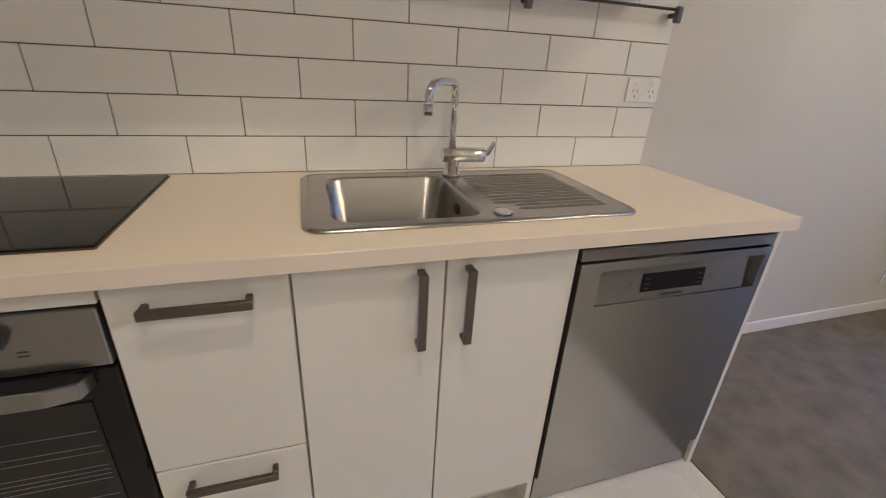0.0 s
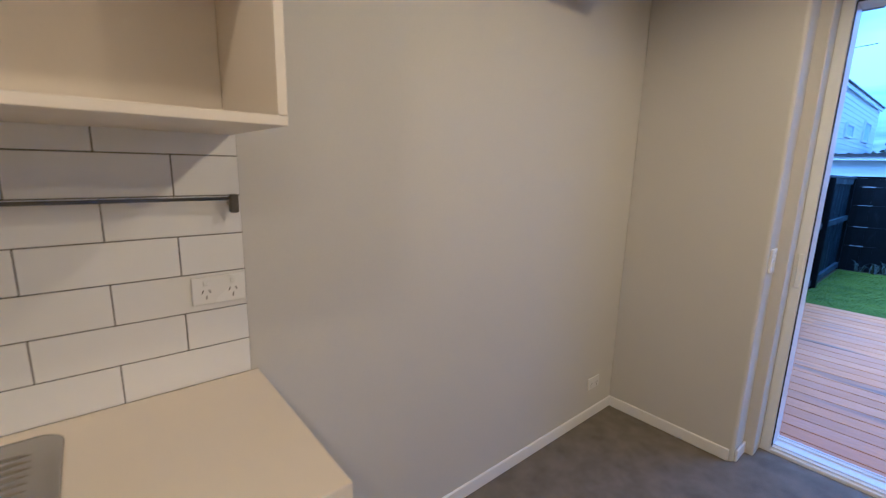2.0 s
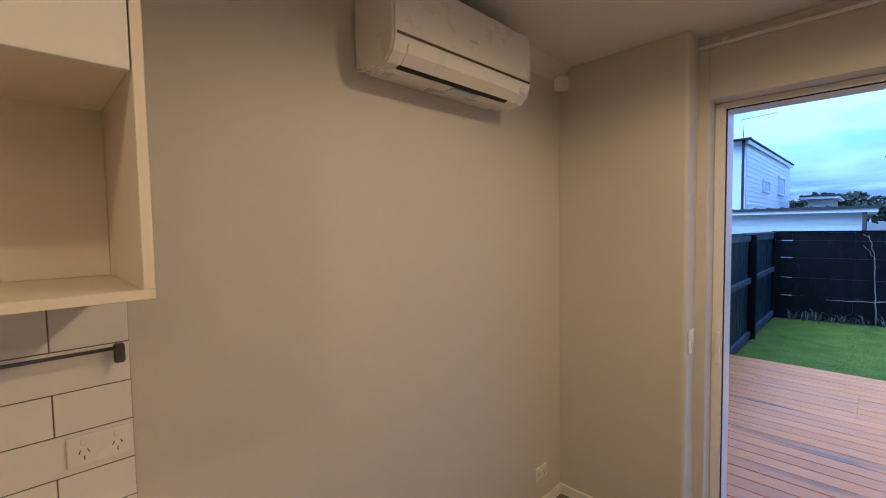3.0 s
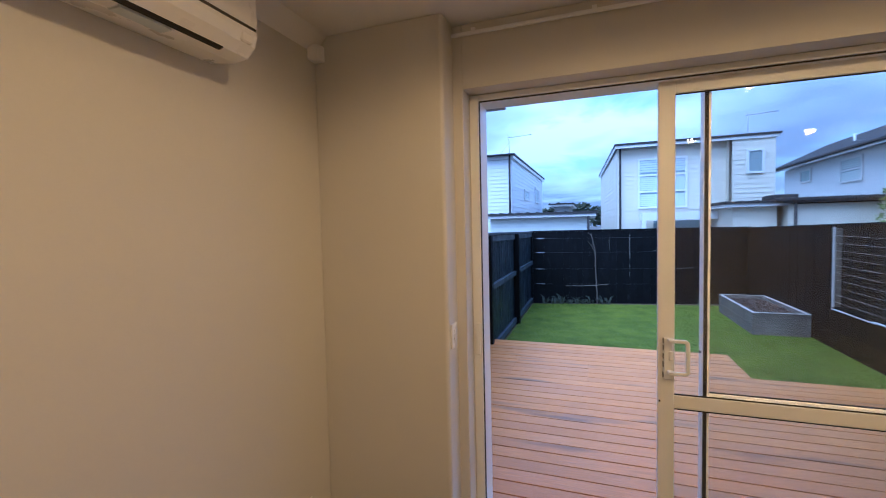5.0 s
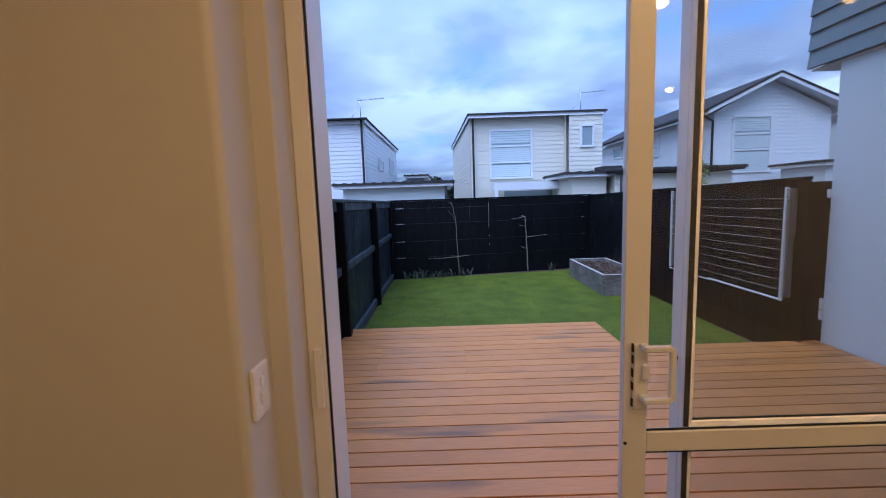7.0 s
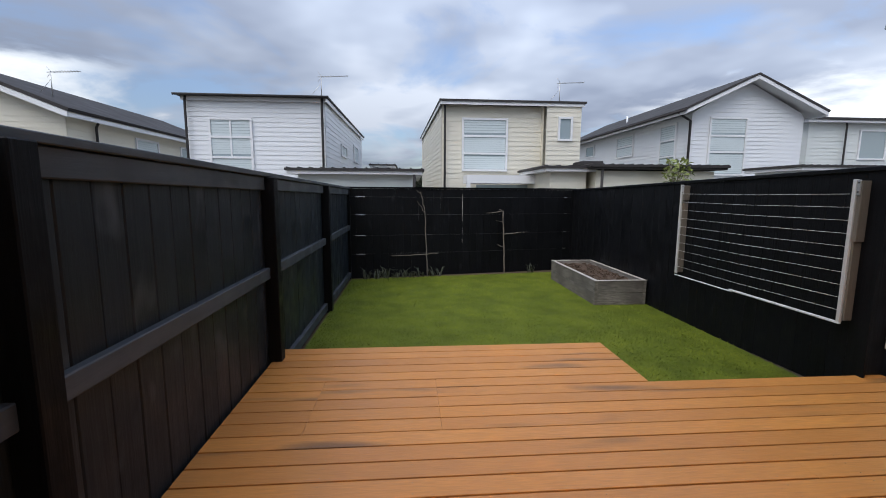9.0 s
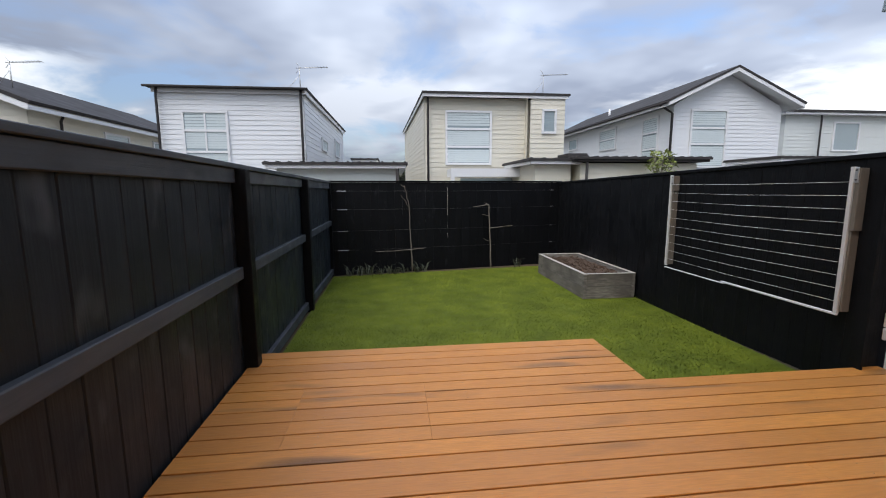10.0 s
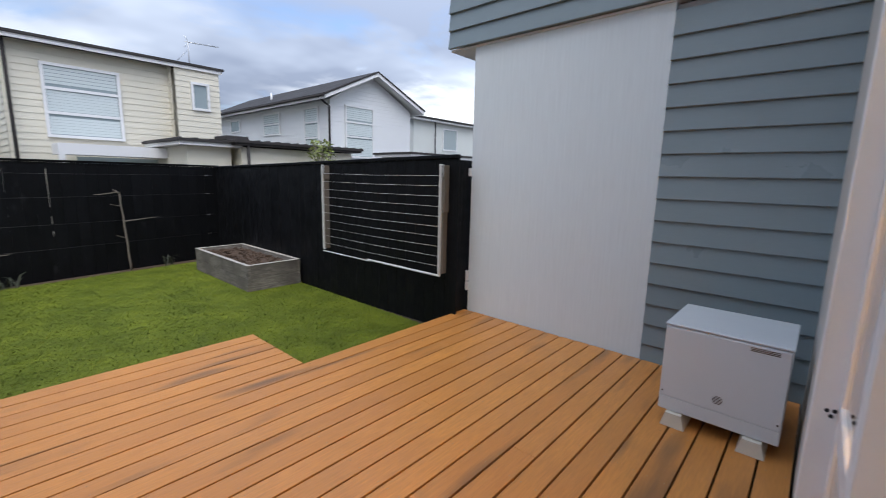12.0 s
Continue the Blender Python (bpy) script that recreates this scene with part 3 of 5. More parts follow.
# door skin with a shallow control recess
for x0, x1, z0, z1 in ((0.503, 1.092, 0.114, 0.695), (0.503, 0.560, 0.695, 0.790), (1.070, 1.092, 0.695, 0.790), (0.503, 1.092, 0.790, 0.812)):
    box(bm, x0, x1, FRONT - 0.006, FRONT + 0.019, z0, z1)
bmesh.ops.remove_doubles(bm, verts=bm.verts, dist=0.0005)
ddoor = part("door", bm, steel, dw)
bm = bmesh.new()
prism(bm, [(FRONT - 0.004, 0.697), (FRONT + 0.019, 0.697), (FRONT + 0.019, 0.788), (FRONT + 0.003, 0.788)], "x", 0.561, 1.030)
part("control_panel", bm, steel, ddoor, "sloping steel control panel")
bm = bmesh.new()
prism(bm, [(1.031, FRONT - 0.003), (1.069, FRONT + 0.018), (1.031, FRONT + 0.018)], "z", 0.697, 0.789)
part("handle_pocket", bm, steel, ddoor, "recessed grip")
bm = bmesh.new()
prism(bm, [(FRONT - 0.0037, 0.719), (FRONT + 0.010, 0.719), (FRONT + 0.013, 0.768), (FRONT + 0.0001, 0.768)], "x", 0.690, 0.885)
part("display", bm, black_glass, ddoor, "black glass display")
for x in (0.700, 0.862):
    for z in (0.726, 0.739, 0.752):
        part("display_mark", boxed(x, x + 0.014, FRONT - 0.0045 + (z - 0.719) * 0.077, FRONT + 0.004 + (z - 0.719) * 0.077, z, z + 0.003), rail_metal, ddoor)
for x in (0.662, 0.912):
    part("button", tubed([(x, FRONT + 0.008, 0.742), (x, FRONT - 0.0045, 0.742)], [0.006, 0.006], 14), steel, ddoor)
bm = bmesh.new()
box(bm, 0.755, 0.825, FRONT - 0.0048, FRONT, 0.703, 0.709)
part("badge", bm, dark_gap, ddoor)
part("top_strip", boxed(0.503, 1.092, FRONT - 0.002, FRONT + 0.019, 0.816, 0.846, bevel=0.002), steel, dw)
part("kick_plate", boxed(0.503, 1.092, FRONT + 0.008, FRONT + 0.024, 0.008, 0.104, bevel=0.002), steel, dw)
solid("end_panel", boxed(1.096, 1.114, FRONT - 0.002, 1.199, 0.0, 0.861, bevel=0.001), cabinet_paint, "white end panel beside the dishwasher", "panel")

# sink
sk = thing("kitchen_sink", (0.31, 0.93, 0.9), "stainless steel sink with a ribbed draining board", "sink")


def rounded(x0, x1, y0, y1, r, n=5):
    out = []
    for cx, cy, a0 in ((x1 - r, y1 - r, 0), (x0 + r, y1 - r, 90), (x0 + r, y0 + r, 180), (x1 - r, y0 + r, 270)):
        out += [(cx + r * math.cos(radians(a0 + 90 * k / n)), cy + r * math.sin(radians(a0 + 90 * k / n))) for k in range(n + 1)]
    return out


def loft(bm, rings, close_last=True):
    loops = [[bm.verts.new(p) for p in ring] for ring in rings]
    n = len(loops[0])
    for a, b in zip(loops, loops[1:]):
        for i in range(n):
            f = bm.faces.new((a[i], a[(i + 1) % n], b[(i + 1) % n], b[i]))
            f.smooth = True
    if close_last:
        bm.faces.new(loops[-1])
    return loops


def ring(x0, x1, y0, y1, r, z):
    return [(x, y, z) for x, y in rounded(x0, x1, y0, y1, r)]


bm = bmesh.new()
X0, X1, Y0, Y1 = -0.088, 0.698, 0.709, 1.150
BX = (-0.030, 0.308, 0.750, 1.104)
outer = loft(bm, [ring(X0, X1, Y0, Y1, 0.045, 0.9003), ring(X0, X1, Y0, Y1, 0.045, 0.9035), ring(X0 + 0.006, X1 - 0.006, Y0 + 0.006, Y1 - 0.006, 0.04, 0.9075),
                  ring(X0 + 0.022, X1 - 0.022, Y0 + 0.022, Y1 - 0.022, 0.03, 0.9055)], close_last=False)
bowl = loft(bm, [ring(*BX, 0.05, 0.9055), ring(BX[0] + 0.006, BX[1] - 0.006, BX[2] + 0.006, BX[3] - 0.006, 0.048, 0.898),
                 ring(BX[0] + 0.014, BX[1] - 0.014, BX[2] + 0.014, BX[3] - 0.014, 0.05, 0.76), ring(BX[0] + 0.03, BX[1] - 0.03, BX[2] + 0.03, BX[3] - 0.03, 0.05, 0.735),
                 ring(BX[0] + 0.07, BX[1] - 0.07, BX[2] + 0.07, BX[3] - 0.07, 0.04, 0.731)])
edges = [bm.edges.get((outer[-1][i], outer[-1][(i + 1) % len(outer[-1])])) for i in range(len(outer[-1]))]
edges += [bm.edges.get((bowl[0][i], bowl[0][(i + 1) % len(bowl[0])])) for i in range(len(bowl[0]))]
bmesh.ops.triangle_fill(bm, edges=edges, use_beauty=True)
bmesh.ops.recalc_face_normals(bm, faces=bm.faces)
part("basin", bm, sink_steel, sk)
for i in range(13):
    # pressed ridges: flat top, sloping flanks, tapered ends
    y = 0.790 + i * 0.0245
    xa, xb = 0.350 + (0.045 if i < 2 else 0.0), 0.655
    bm = bmesh.new()
    lower = [bm.verts.new(p) for p in ((xa, y - 0.0085, 0.9053), (xb, y - 0.0085, 0.9053), (xb, y + 0.0085, 0.9053), (xa, y + 0.0085, 0.9053))]
    upper = [bm.verts.new(p) for p in ((xa + 0.022, y - 0.0030, 0.9092), (xb - 0.022, y - 0.0030, 0.9092), (xb - 0.022, y + 0.0030, 0.9092), (xa + 0.022, y + 0.0030, 0.9092))]
    bm.faces.new(upper)
    for k in range(4):
        bm.faces.new((lower[k], lower[(k + 1) % 4], upper[(k + 1) % 4], upper[k]))
    bmesh.ops.bevel(bm, geom=[e for e in bm.edges if all(v.co.z > 0.908 for v in e.verts)], offset=0.0015, segments=2, affect="EDGES")
    part("drainer_rib", bm, sink_steel, sk)
part("overflow", tubed([(0.2985, 0.93, 0.86), (0.2945, 0.93, 0.86)], [0.014, 0.012], 16), dark_gap, sk)
part("waste", tubed([(0.145, 0.915, 0.7315), (0.145, 0.915, 0.7345)], [0.045, 0.04], 24), chrome, sk)
part("plug_control", tubed([(0.350, 0.764, 0.9065), (0.350, 0.764, 0.9105), (0.350, 0.764, 0.9115)], [0.023, 0.022, 0.015], 24), chrome, sk, "round chrome waste control")

tap = thing("kitchen_mixer_tap", (0.335, 1.098, 0.905), "chrome kitchen mixer tap with a square swan neck", "tap")
bm = bmesh.new()
tube(bm, [(0.335, 1.098, 0.9065), (0.335, 1.098, 0.912), (0.335, 1.098, 0.913), (0.335, 1.098, 0.985)], [0.026, 0.026, 0.020, 0.020], 18)
part("base", bm, chrome, tap)
bm = bmesh.new()
tube(bm, [(0.303, 1.098, 0.966), (0.305, 1.098, 0.966), (0.428, 1.092, 0.966), (0.431, 1.092, 0.966)], [0.018, 0.021, 0.021, 0.018], 18)
part("body", bm, chrome, tap)
bm = bmesh.new()
tube(bm, [(0.425, 1.093, 0.965), (0.440, 1.088, 0.972), (0.452, 1.080, 0.998), (0.456, 1.076, 1.012)], [0.010, 0.009, 0.006, 0.005], 10)
part("lever", bm, chrome, tap)
bm = bmesh.new()
tube(bm, [(0.333, 1.098, 0.985), (0.332, 1.098, 1.12), (0.331, 1.097, 1.150), (0.327, 1.092, 1.160), (0.318, 1.085, 1.163), (0.280, 1.05, 1.164), (0.254, 1.022, 1.162), (0.241, 1.008, 1.157),
          (0.234, 1.000, 1.148), (0.230, 0.995, 1.135), (0.228, 0.993, 1.096)], 0.0105, 12)
part("spout", bm, chrome, tap)
part("aerator", tubed([(0.228, 0.993, 1.112), (0.228, 0.993, 1.088)], [0.0125, 0.0125], 14), chrome, tap)

# utensil rail
rail = thing("utensil_rail", (0.6, 1.165, 1.39), "dull steel utensil rail fixed to the tiles", "rail")
part("bar", tubed([(-0.56, 1.160, 1.395), (1.082, 1.160, 1.395)], 0.0045, 10), rail_metal, rail)
for x in (-0.5, 0.03, 0.553, 1.074):
    bm = bmesh.new()
    box(bm, x - 0.011, x + 0.011, 1.1525, 1.1725, 1.358, 1.405, bevel=0.004)
    tube(bm, [(x, 1.172, 1.38), (x, 1.1985, 1.38)], 0.008, 10)
    part("bracket", bm, rail_metal, rail)


def socket(name, at, wide, along, label, category):
    """A flat white outlet with slots; along: 'x' on a wall that faces -y."""
    x, y, z = at
    o = thing(name, at, label, category, "power outlets")
    w, h = wide / 2, 0.037
    part("plate", boxed(x - w, x + w, y - 0.009, y - 0.0005, z - h, z + h, bevel=0.0025, segments=2), plastic, o)
    for cx in ((x - wide / 4, x + wide / 4) if wide > 0.1 else (x, )):
        bm = bmesh.new()
        for dx, dz, s in ((-0.008, 0.002, 0.35), (0.008, 0.002, -0.35), (0.0, -0.014, 0.0)):
            v = box(bm, cx + dx - 0.0011, cx + dx + 0.0011, y - 0.0097, y - 0.0085, z + dz - 0.005 - 0.004, z + dz + 0.005 - 0.004)
            bmesh.ops.rotate(bm, verts=v, cent=(cx + dx, y, z + dz - 0.004), matrix=Matrix.Rotation(s, 3, "Y"))
        part("slots", bm, dark_gap, o)
        part("rocker", boxed(cx - 0.006, cx + 0.006, y - 0.0125, y - 0.009, z + 0.014, z + 0.028, bevel=0.0015), plastic, o)
    return o


socket("power_outlet", (1.032, 1.199, 1.155), 0.128, "x", "white double power outlet on the white tiles", "power outlet")
socket("power_outlet", (3.012, 1.2095, 0.232), 0.118, "x", "white power outlet low on the plaster wall", "power outlet")
sw = thing("light_switch", (3.30, 0.512, 1.077), "white light switch plate beside the sliding door", "light switch")
part("plate", boxed(3.262, 3.337, 0.5025, 0.5125, 1.018, 1.136, bevel=0.0025, segments=2), plastic, sw)
for z in (1.098, 1.060):
    part("rocker", boxed(3.290, 3.309, 0.4985, 0.5025, z - 0.011, z + 0.011, bevel=0.0015), plastic, sw)

# wall cupboards with an open bay
cup = thing("wall_cupboard", (0.25, 1.0, 1.56), "white wall cupboard with an open range hood bay", "cupboard")
CB, CF = 1.199, 0.793
for nm, dims in (("base_panel", (-0.60, 1.088, CF, CB, 1.553, 1.571)), ("side_panel", (1.070, 1.088, CF, CB, 1.5715, 2.40)), ("side_panel", (0.24, 0.256, CF, CB, 1.5715, 2.40)),
                 ("side_panel", (-0.60, -0.582, CF, CB, 1.5715, 2.40)), ("shelf", (0.2565, 1.0695, CF + 0.02, CB - 0.0125, 1.965, 1.981)),
                 ("top_panel", (-0.5815, 1.0695, CF + 0.02, CB - 0.0125, 2.384, 2.40)), ("back_panel", (0.2565, 1.0695, CB - 0.012, CB, 1.5715, 2.384))):
    part(nm, boxed(*dims, bevel=0.001), shaded_shelf_paint, cup)
for x0, x1, z0 in ((0.259, 0.662, 1.957), (0.665, 1.067, 1.957), (-0.598, -0.175, 1.575), (-0.172, 0.237, 1.575)):
    part("cupboard_door", boxed(x0, x1, CF, CF + 0.018, z0, 2.398, bevel=0.0015), cabinet_paint, cup)
fit_plate = thing("connection_plate", (0.72, 1.187, 1.83), "white wired connection plate inside the open cupboard", "connection plate")
part("plate", boxed(0.665, 0.78, 1.177, 1.1865, 1.79, 1.865, bevel=0.003), plastic, fit_plate)
part("cover", boxed(0.70, 0.745, 1.172, 1.177, 1.81, 1.845, bevel=0.002), plastic, fit_plate)

# ---- air conditioner and sensor ----
ac = thing("air_conditioner", (2.21, 1.10, 2.235), "white wall-mounted split air conditioner with open louvre", "air conditioner")
bm = bmesh.new()
outline = [(1.209, 2.24), (1.209, 2.53), (1.00, 2.53), (0.985, 2.515), (0.982, 2.355), (0.984, 2.297), (0.996, 2.260), (1.030, 2.229), (1.09, 2.222)]
prism(bm, outline, "x", 1.805, 2.592)
bmesh.ops.bevel(bm, geom=[e for e in bm.edges if abs(e.verts[0].co.x - e.verts[1].co.x) < 1e-4], offset=0.008, segments=2, affect="EDGES")
part("casing", bm, ac_plastic, ac)
bm = bmesh.new()
prism(bm, [(0.986, 2.320), (0.986, 2.3115), (0.9805, 2.3115), (0.9800, 2.320)], "x", 1.82, 2.577)
part("seam", bm, handle_metal, ac)
bm = bmesh.new()
prism(bm, [(1.034, 2.235), (1.026, 2.2295), (1.036, 2.2245), (1.048, 2.2225)], "x", 1.862, 2.475)
part("outlet_slot", bm, dark_gap, ac, "dark air outlet")
bm = bmesh.new()
prism(bm, [(0.985, 2.290), (0.980, 2.288), (0.990, 2.261), (1.0235, 2.2285), (1.029, 2.234), (0.998, 2.265)], "x", 1.868, 2.468)
part("louvre", bm, ac_plastic, ac)
part("filter_cap", boxed(2.515, 2.565, 0.984, 1.004, 2.262, 2.297, bevel=0.005), ac_plastic, ac)
bm = bmesh.new()
box(bm, 2.18, 2.225, 0.9805, 0.983, 2.385, 2.393)
part("badge", bm, block_plastic, ac)
bm = bmesh.new()
box(bm, 2.16, 2.31, 1.055, 1.10, 2.2185, 2.226)
part("vent", bm, blind, ac)
det = thing("motion_sensor", (3.19, 1.16, 2.48), "small white motion sensor in the wall corner", "sensor")
bm = bmesh.new()
prism(bm, [(3.167, 1.208), (3.234, 1.208), (3.234, 1.145), (3.190, 1.160)], "z", 2.462, 2.542)
bmesh.ops.bevel(bm, geom=list(bm.edges), offset=0.005, segments=2, affect="EDGES")
part("casing", bm, plastic, det)

for x, y, power in DOWNLIGHTS:
    d = thing("downlight", (x, y, TOP), "round white recessed ceiling downlight, switched on", "ceiling light", "downlights")
    part("bezel", tubed([(x, y, TOP - 0.001), (x, y, TOP - 0.006), (x, y, TOP - 0.008)], [0.052, 0.052, 0.047], 28), plastic, d)
    part("lens", tubed([(x, y, TOP - 0.0082), (x, y, TOP - 0.0092)], [0.038, 0.038], 28), led, d)

# ---- outside: ground, deck, wing of the house ----
LAWN, DECK = -0.21, -0.012
structure("ground", boxed(-400, 600, -500, 500, -0.62, -0.5), earth, "bare ground reaching to the horizon", "ground")
bm = bmesh.new()
box(bm, 3.6, 12.9, -3.9, 1.9, -0.49, LAWN - 0.03)
structure("garden_soil", bm, soil, "dark soil under the lawn and along the fence", "ground")
bm = bmesh.new()
prism(bm, [(6.2, -3.32), (6.2, 1.20), (11.36, 1.20), (12.02, -3.32)], "z", LAWN - 0.035, LAWN - 0.012)
structure("lawn", bm, turf, "short green artificial lawn", "lawn")

wing = thing("house_wing", (5.2, -3.9, -0.2), "house wing with pale flat panel and blue-grey weatherboards", "house")
part("panel_wall", boxed(4.656, 6.40, -3.75, -3.556, -0.45, 2.599), panel_paint, wing, "pale grey flat sheet cladding")
part("base_wall", boxed(3.60, 4.655, -3.75, -3.586, -0.45, 2.584), soffit_paint, wing)
part("upper_wall", boxed(3.60, 6.70, -6.5, -3.535, 2.66, 5.6), soffit_paint, wing)
part("soffit", boxed(3.60, 6.70, -6.5, -3.545, 2.600, 2.618), house_trim, wing, "pale soffit")
bm = bmesh.new()
box(bm, 6.10, 6.398, -6.4, -3.76, -0.45, 2.58)
part("rear_wall", bm, panel_paint, wing)
part("roof", boxed(3.2, 7.0, -6.7, -3.3, 5.6, 5.75), roof_iron, wing)
for z, s in ((0.20, 0.09), (0.30, 0.11), (1.38, 0.08)):
    part("corner_block", boxed(6.402, 6.428, -3.565, -3.535, z, z + s, bevel=0.004), house_trim, wing)
upper_house = thing("townhouse", (3.5, -1.2, 2.65), "upper storey of the house with blue-grey weatherboards", "house")
part("upper_wall", boxed(3.30, 3.57, -3.5, 1.36, 2.79, 5.6), soffit_paint, upper_house)
part("roof", boxed(-2.6, 3.2, -3.6, 1.5, 5.6, 5.75), roof_iron, upper_house)
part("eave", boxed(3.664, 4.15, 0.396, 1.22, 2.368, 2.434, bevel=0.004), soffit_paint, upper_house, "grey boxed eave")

hp = thing("heat_pump_unit", (4.02, -2.95, DECK), "grey-white outdoor heat pump unit on plastic blocks", "heat pump")
UX0, UX1, UY0, UY1, UZ0, UZ1 = 3.737, 4.300, -3.205, -2.705, 0.072, 0.588
part("casing", boxed(UX0, UX1, UY0, UY1, UZ0, UZ1 - 0.014, bevel=0.008, segments=2), heat_case, hp)
part("top_cover", boxed(UX0 - 0.004, UX1 + 0.004, UY0 - 0.004, UY1 + 0.006, UZ1 - 0.013, UZ1, bevel=0.005, segments=2), heat_case, hp)
part("front_panel", boxed(UX0 + 0.004, UX1 - 0.004, UY1 + 0.0005, UY1 + 0.006, UZ0 + 0.085, UZ1 - 0.022, bevel=0.002), heat_case, hp)
part("lower_panel", boxed(UX0 + 0.004, UX1 - 0.004, UY1 + 0.0005, UY1 + 0.006, UZ0 + 0.004, UZ0 + 0.081, bevel=0.002), heat_case, hp)
bm = bmesh.new()
for i in range(3):
    box(bm, 3.785, 3.905, UY1 + 0.0055, UY1 + 0.0075, 0.536 + i * 0.008, 0.540 + i * 0.008)
part("vent", bm, handle_metal, hp, "dark slotted vent")
bm = bmesh.new()
for i in range(6):
    s = 0.025 * math.sqrt(1 - ((i - 2.5) / 3.2) ** 2)
    box(bm, 4.016 - s, 4.016 + s, UY1 + 0.0055, UY1 + 0.0075, 0.200 + i * 0.008, 0.2026 + i * 0.008)
part("drain_vent", bm, handle_metal, hp)
for x in (3.755, 4.283):
    part("screw", boxed(x - 0.004, x + 0.004, UY1 + 0.0055, UY1 + 0.0078, 0.182, 0.190), handle_metal, hp)
for x in (3.845, 4.21):
    bm = bmesh.new()
    prism(bm, [(x - 0.062, DECK + 0.001), (x + 0.062, DECK + 0.001), (x + 0.040, UZ0 - 0.001), (x - 0.040, UZ0 - 0.001)], "y", UY1 - 0.44, UY1 + 0.034)
    part("support_block", bm, block_plastic, hp, "cream plastic mounting block")

# ---- raised bed and clothes line ----
bed = thing("raised_garden_bed", (10.28, -2.92, LAWN), "weathered grey timber raised garden bed with bare soil", "garden bed")
BX0, BX1, BY0, BY1, BZ = 9.33, 11.23, -3.30, -2.53, 0.135
for z0, z1 in ((LAWN - 0.01, -0.045), (-0.041, BZ)):
    part("board", boxed(BX0, BX1, BY1 - 0.045, BY1, z0, z1, bevel=0.004), grey_timber, bed)
    part("board", boxed(BX0, BX1, BY0, BY0 + 0.045, z0, z1, bevel=0.004), grey_timber, bed)
    part("board", boxed(BX0, BX0 + 0.045, BY0 + 0.046, BY1 - 0.046, z0, z1, bevel=0.004), grey_timber, bed)
    part("board", boxed(BX1 - 0.045, BX1, BY0 + 0.046, BY1 - 0.046, z0, z1, bevel=0.004), grey_timber, bed)
# paler strips laid on as the boards' top edges, not a separate rim
for y0, y1 in ((BY1 - 0.05, BY1 + 0.006), (BY0 - 0.006, BY0 + 0.05)):
    part("rim", boxed(BX0 - 0.006, BX1 + 0.006, y0, y1, BZ + 0.001, BZ + 0.006, bevel=0.002), pale_timber, bed)
for x0, x1 in ((BX0 - 0.006, BX0 + 0.05), (BX1 - 0.05, BX1 + 0.006)):
    part("rim", boxed(x0, x1, BY0 + 0.051, BY1 - 0.051, BZ + 0.001, BZ + 0.006, bevel=0.002), pale_timber, bed)
bm = bmesh.new()
nx, ny = 40, 18
grid = [[bm.verts.new((BX0 + 0.046 + (BX1 - BX0 - 0.092) * i / nx, BY0 + 0.046 + (BY1 - BY0 - 0.092) * j / ny,
                       0.075 + 0.03 * noise.noise((i * 0.35, j * 0.45, 2.0)) + random.uniform(-0.008, 0.008))) for j in range(ny + 1)] for i in range(nx + 1)]
for i in range(nx):
    for j in range(ny):
        bm.faces.new((grid[i][j], grid[i + 1][j], grid[i + 1][j + 1], grid[i][j + 1]))
part("soil", bm, soil, bed, "dark bark and soil")
bm = bmesh.new()
for _ in range(260):
    x, y, a = random.uniform(BX0 + 0.08, BX1 - 0.08), random.uniform(BY0 + 0.08, BY1 - 0.08), random.uniform(0, 3.1)
    s = random.uniform(0.012, 0.035)
    v = box(bm, x - s, x + s, y - s * 0.3, y + s * 0.3, 0.085, 0.097)
    bmesh.ops.rotate(bm, verts=v, cent=(x, y, 0.09), matrix=Euler((random.uniform(-.5, .5), random.uniform(-.5, .5), a)).to_matrix())
chips = part("bark_mulch", bm, soil, bed)
tagged(chips, kind="stuff")

line = thing("clothes_line", (7.57, -3.3, 0.38), "folding wall-mounted clothes line, metal frame with ten wires", "clothes line")
LY = -3.262
for x in (6.545, 8.615):
    part("side_arm", boxed(x - 0.015, x + 0.015, LY - 0.006, LY + 0.020, 0.385, 1.490, bevel=0.003), arm_paint, line, "narrow pale metal arm")
    part("wall_bracket", boxed(x - 0.050, x - 0.0155, -3.327, LY + 0.010, 1.02 if x < 7 else 1.30, 1.480, bevel=0.004), bracket_timber, line, "weathered timber bracket")
    part("back_strip", boxed(x - 0.034, x - 0.0155, -3.327, LY + 0.004, 0.40, 1.018 if x < 7 else 1.298, bevel=0.003), bracket_timber, line, "brown timber strip")
    part("knuckle", boxed(x - 0.046, x - 0.0155, LY + 0.0105, LY + 0.019, 1.37, 1.486, bevel=0.004), galvanised, line, "grey metal hinge")
    for z in (1.395, 1.465):
        part("bolt", tubed([(x - 0.031, LY + 0.019, z), (x - 0.031, LY + 0.024, z)], 0.007, 8), rail_metal, line)
part("front_bar", boxed(6.53, 7.70, LY, LY + 0.020, 0.368, 0.386, bevel=0.003), house_trim, line, "white front bar")
part("front_bar", boxed(7.66, 8.63, LY + 0.002, LY + 0.018, 0.358, 0.3675, bevel=0.002), house_trim, line, "white front bar")
for i in range(10):
    z = 0.470 + i * 0.1005
    part("wire", tubed([(6.560, LY + 0.012, z + 0.006), (7.58, LY + 0.012, z - 0.004), (8.60, LY + 0.012, z + 0.004)], 0.0014, 6), plastic, line)


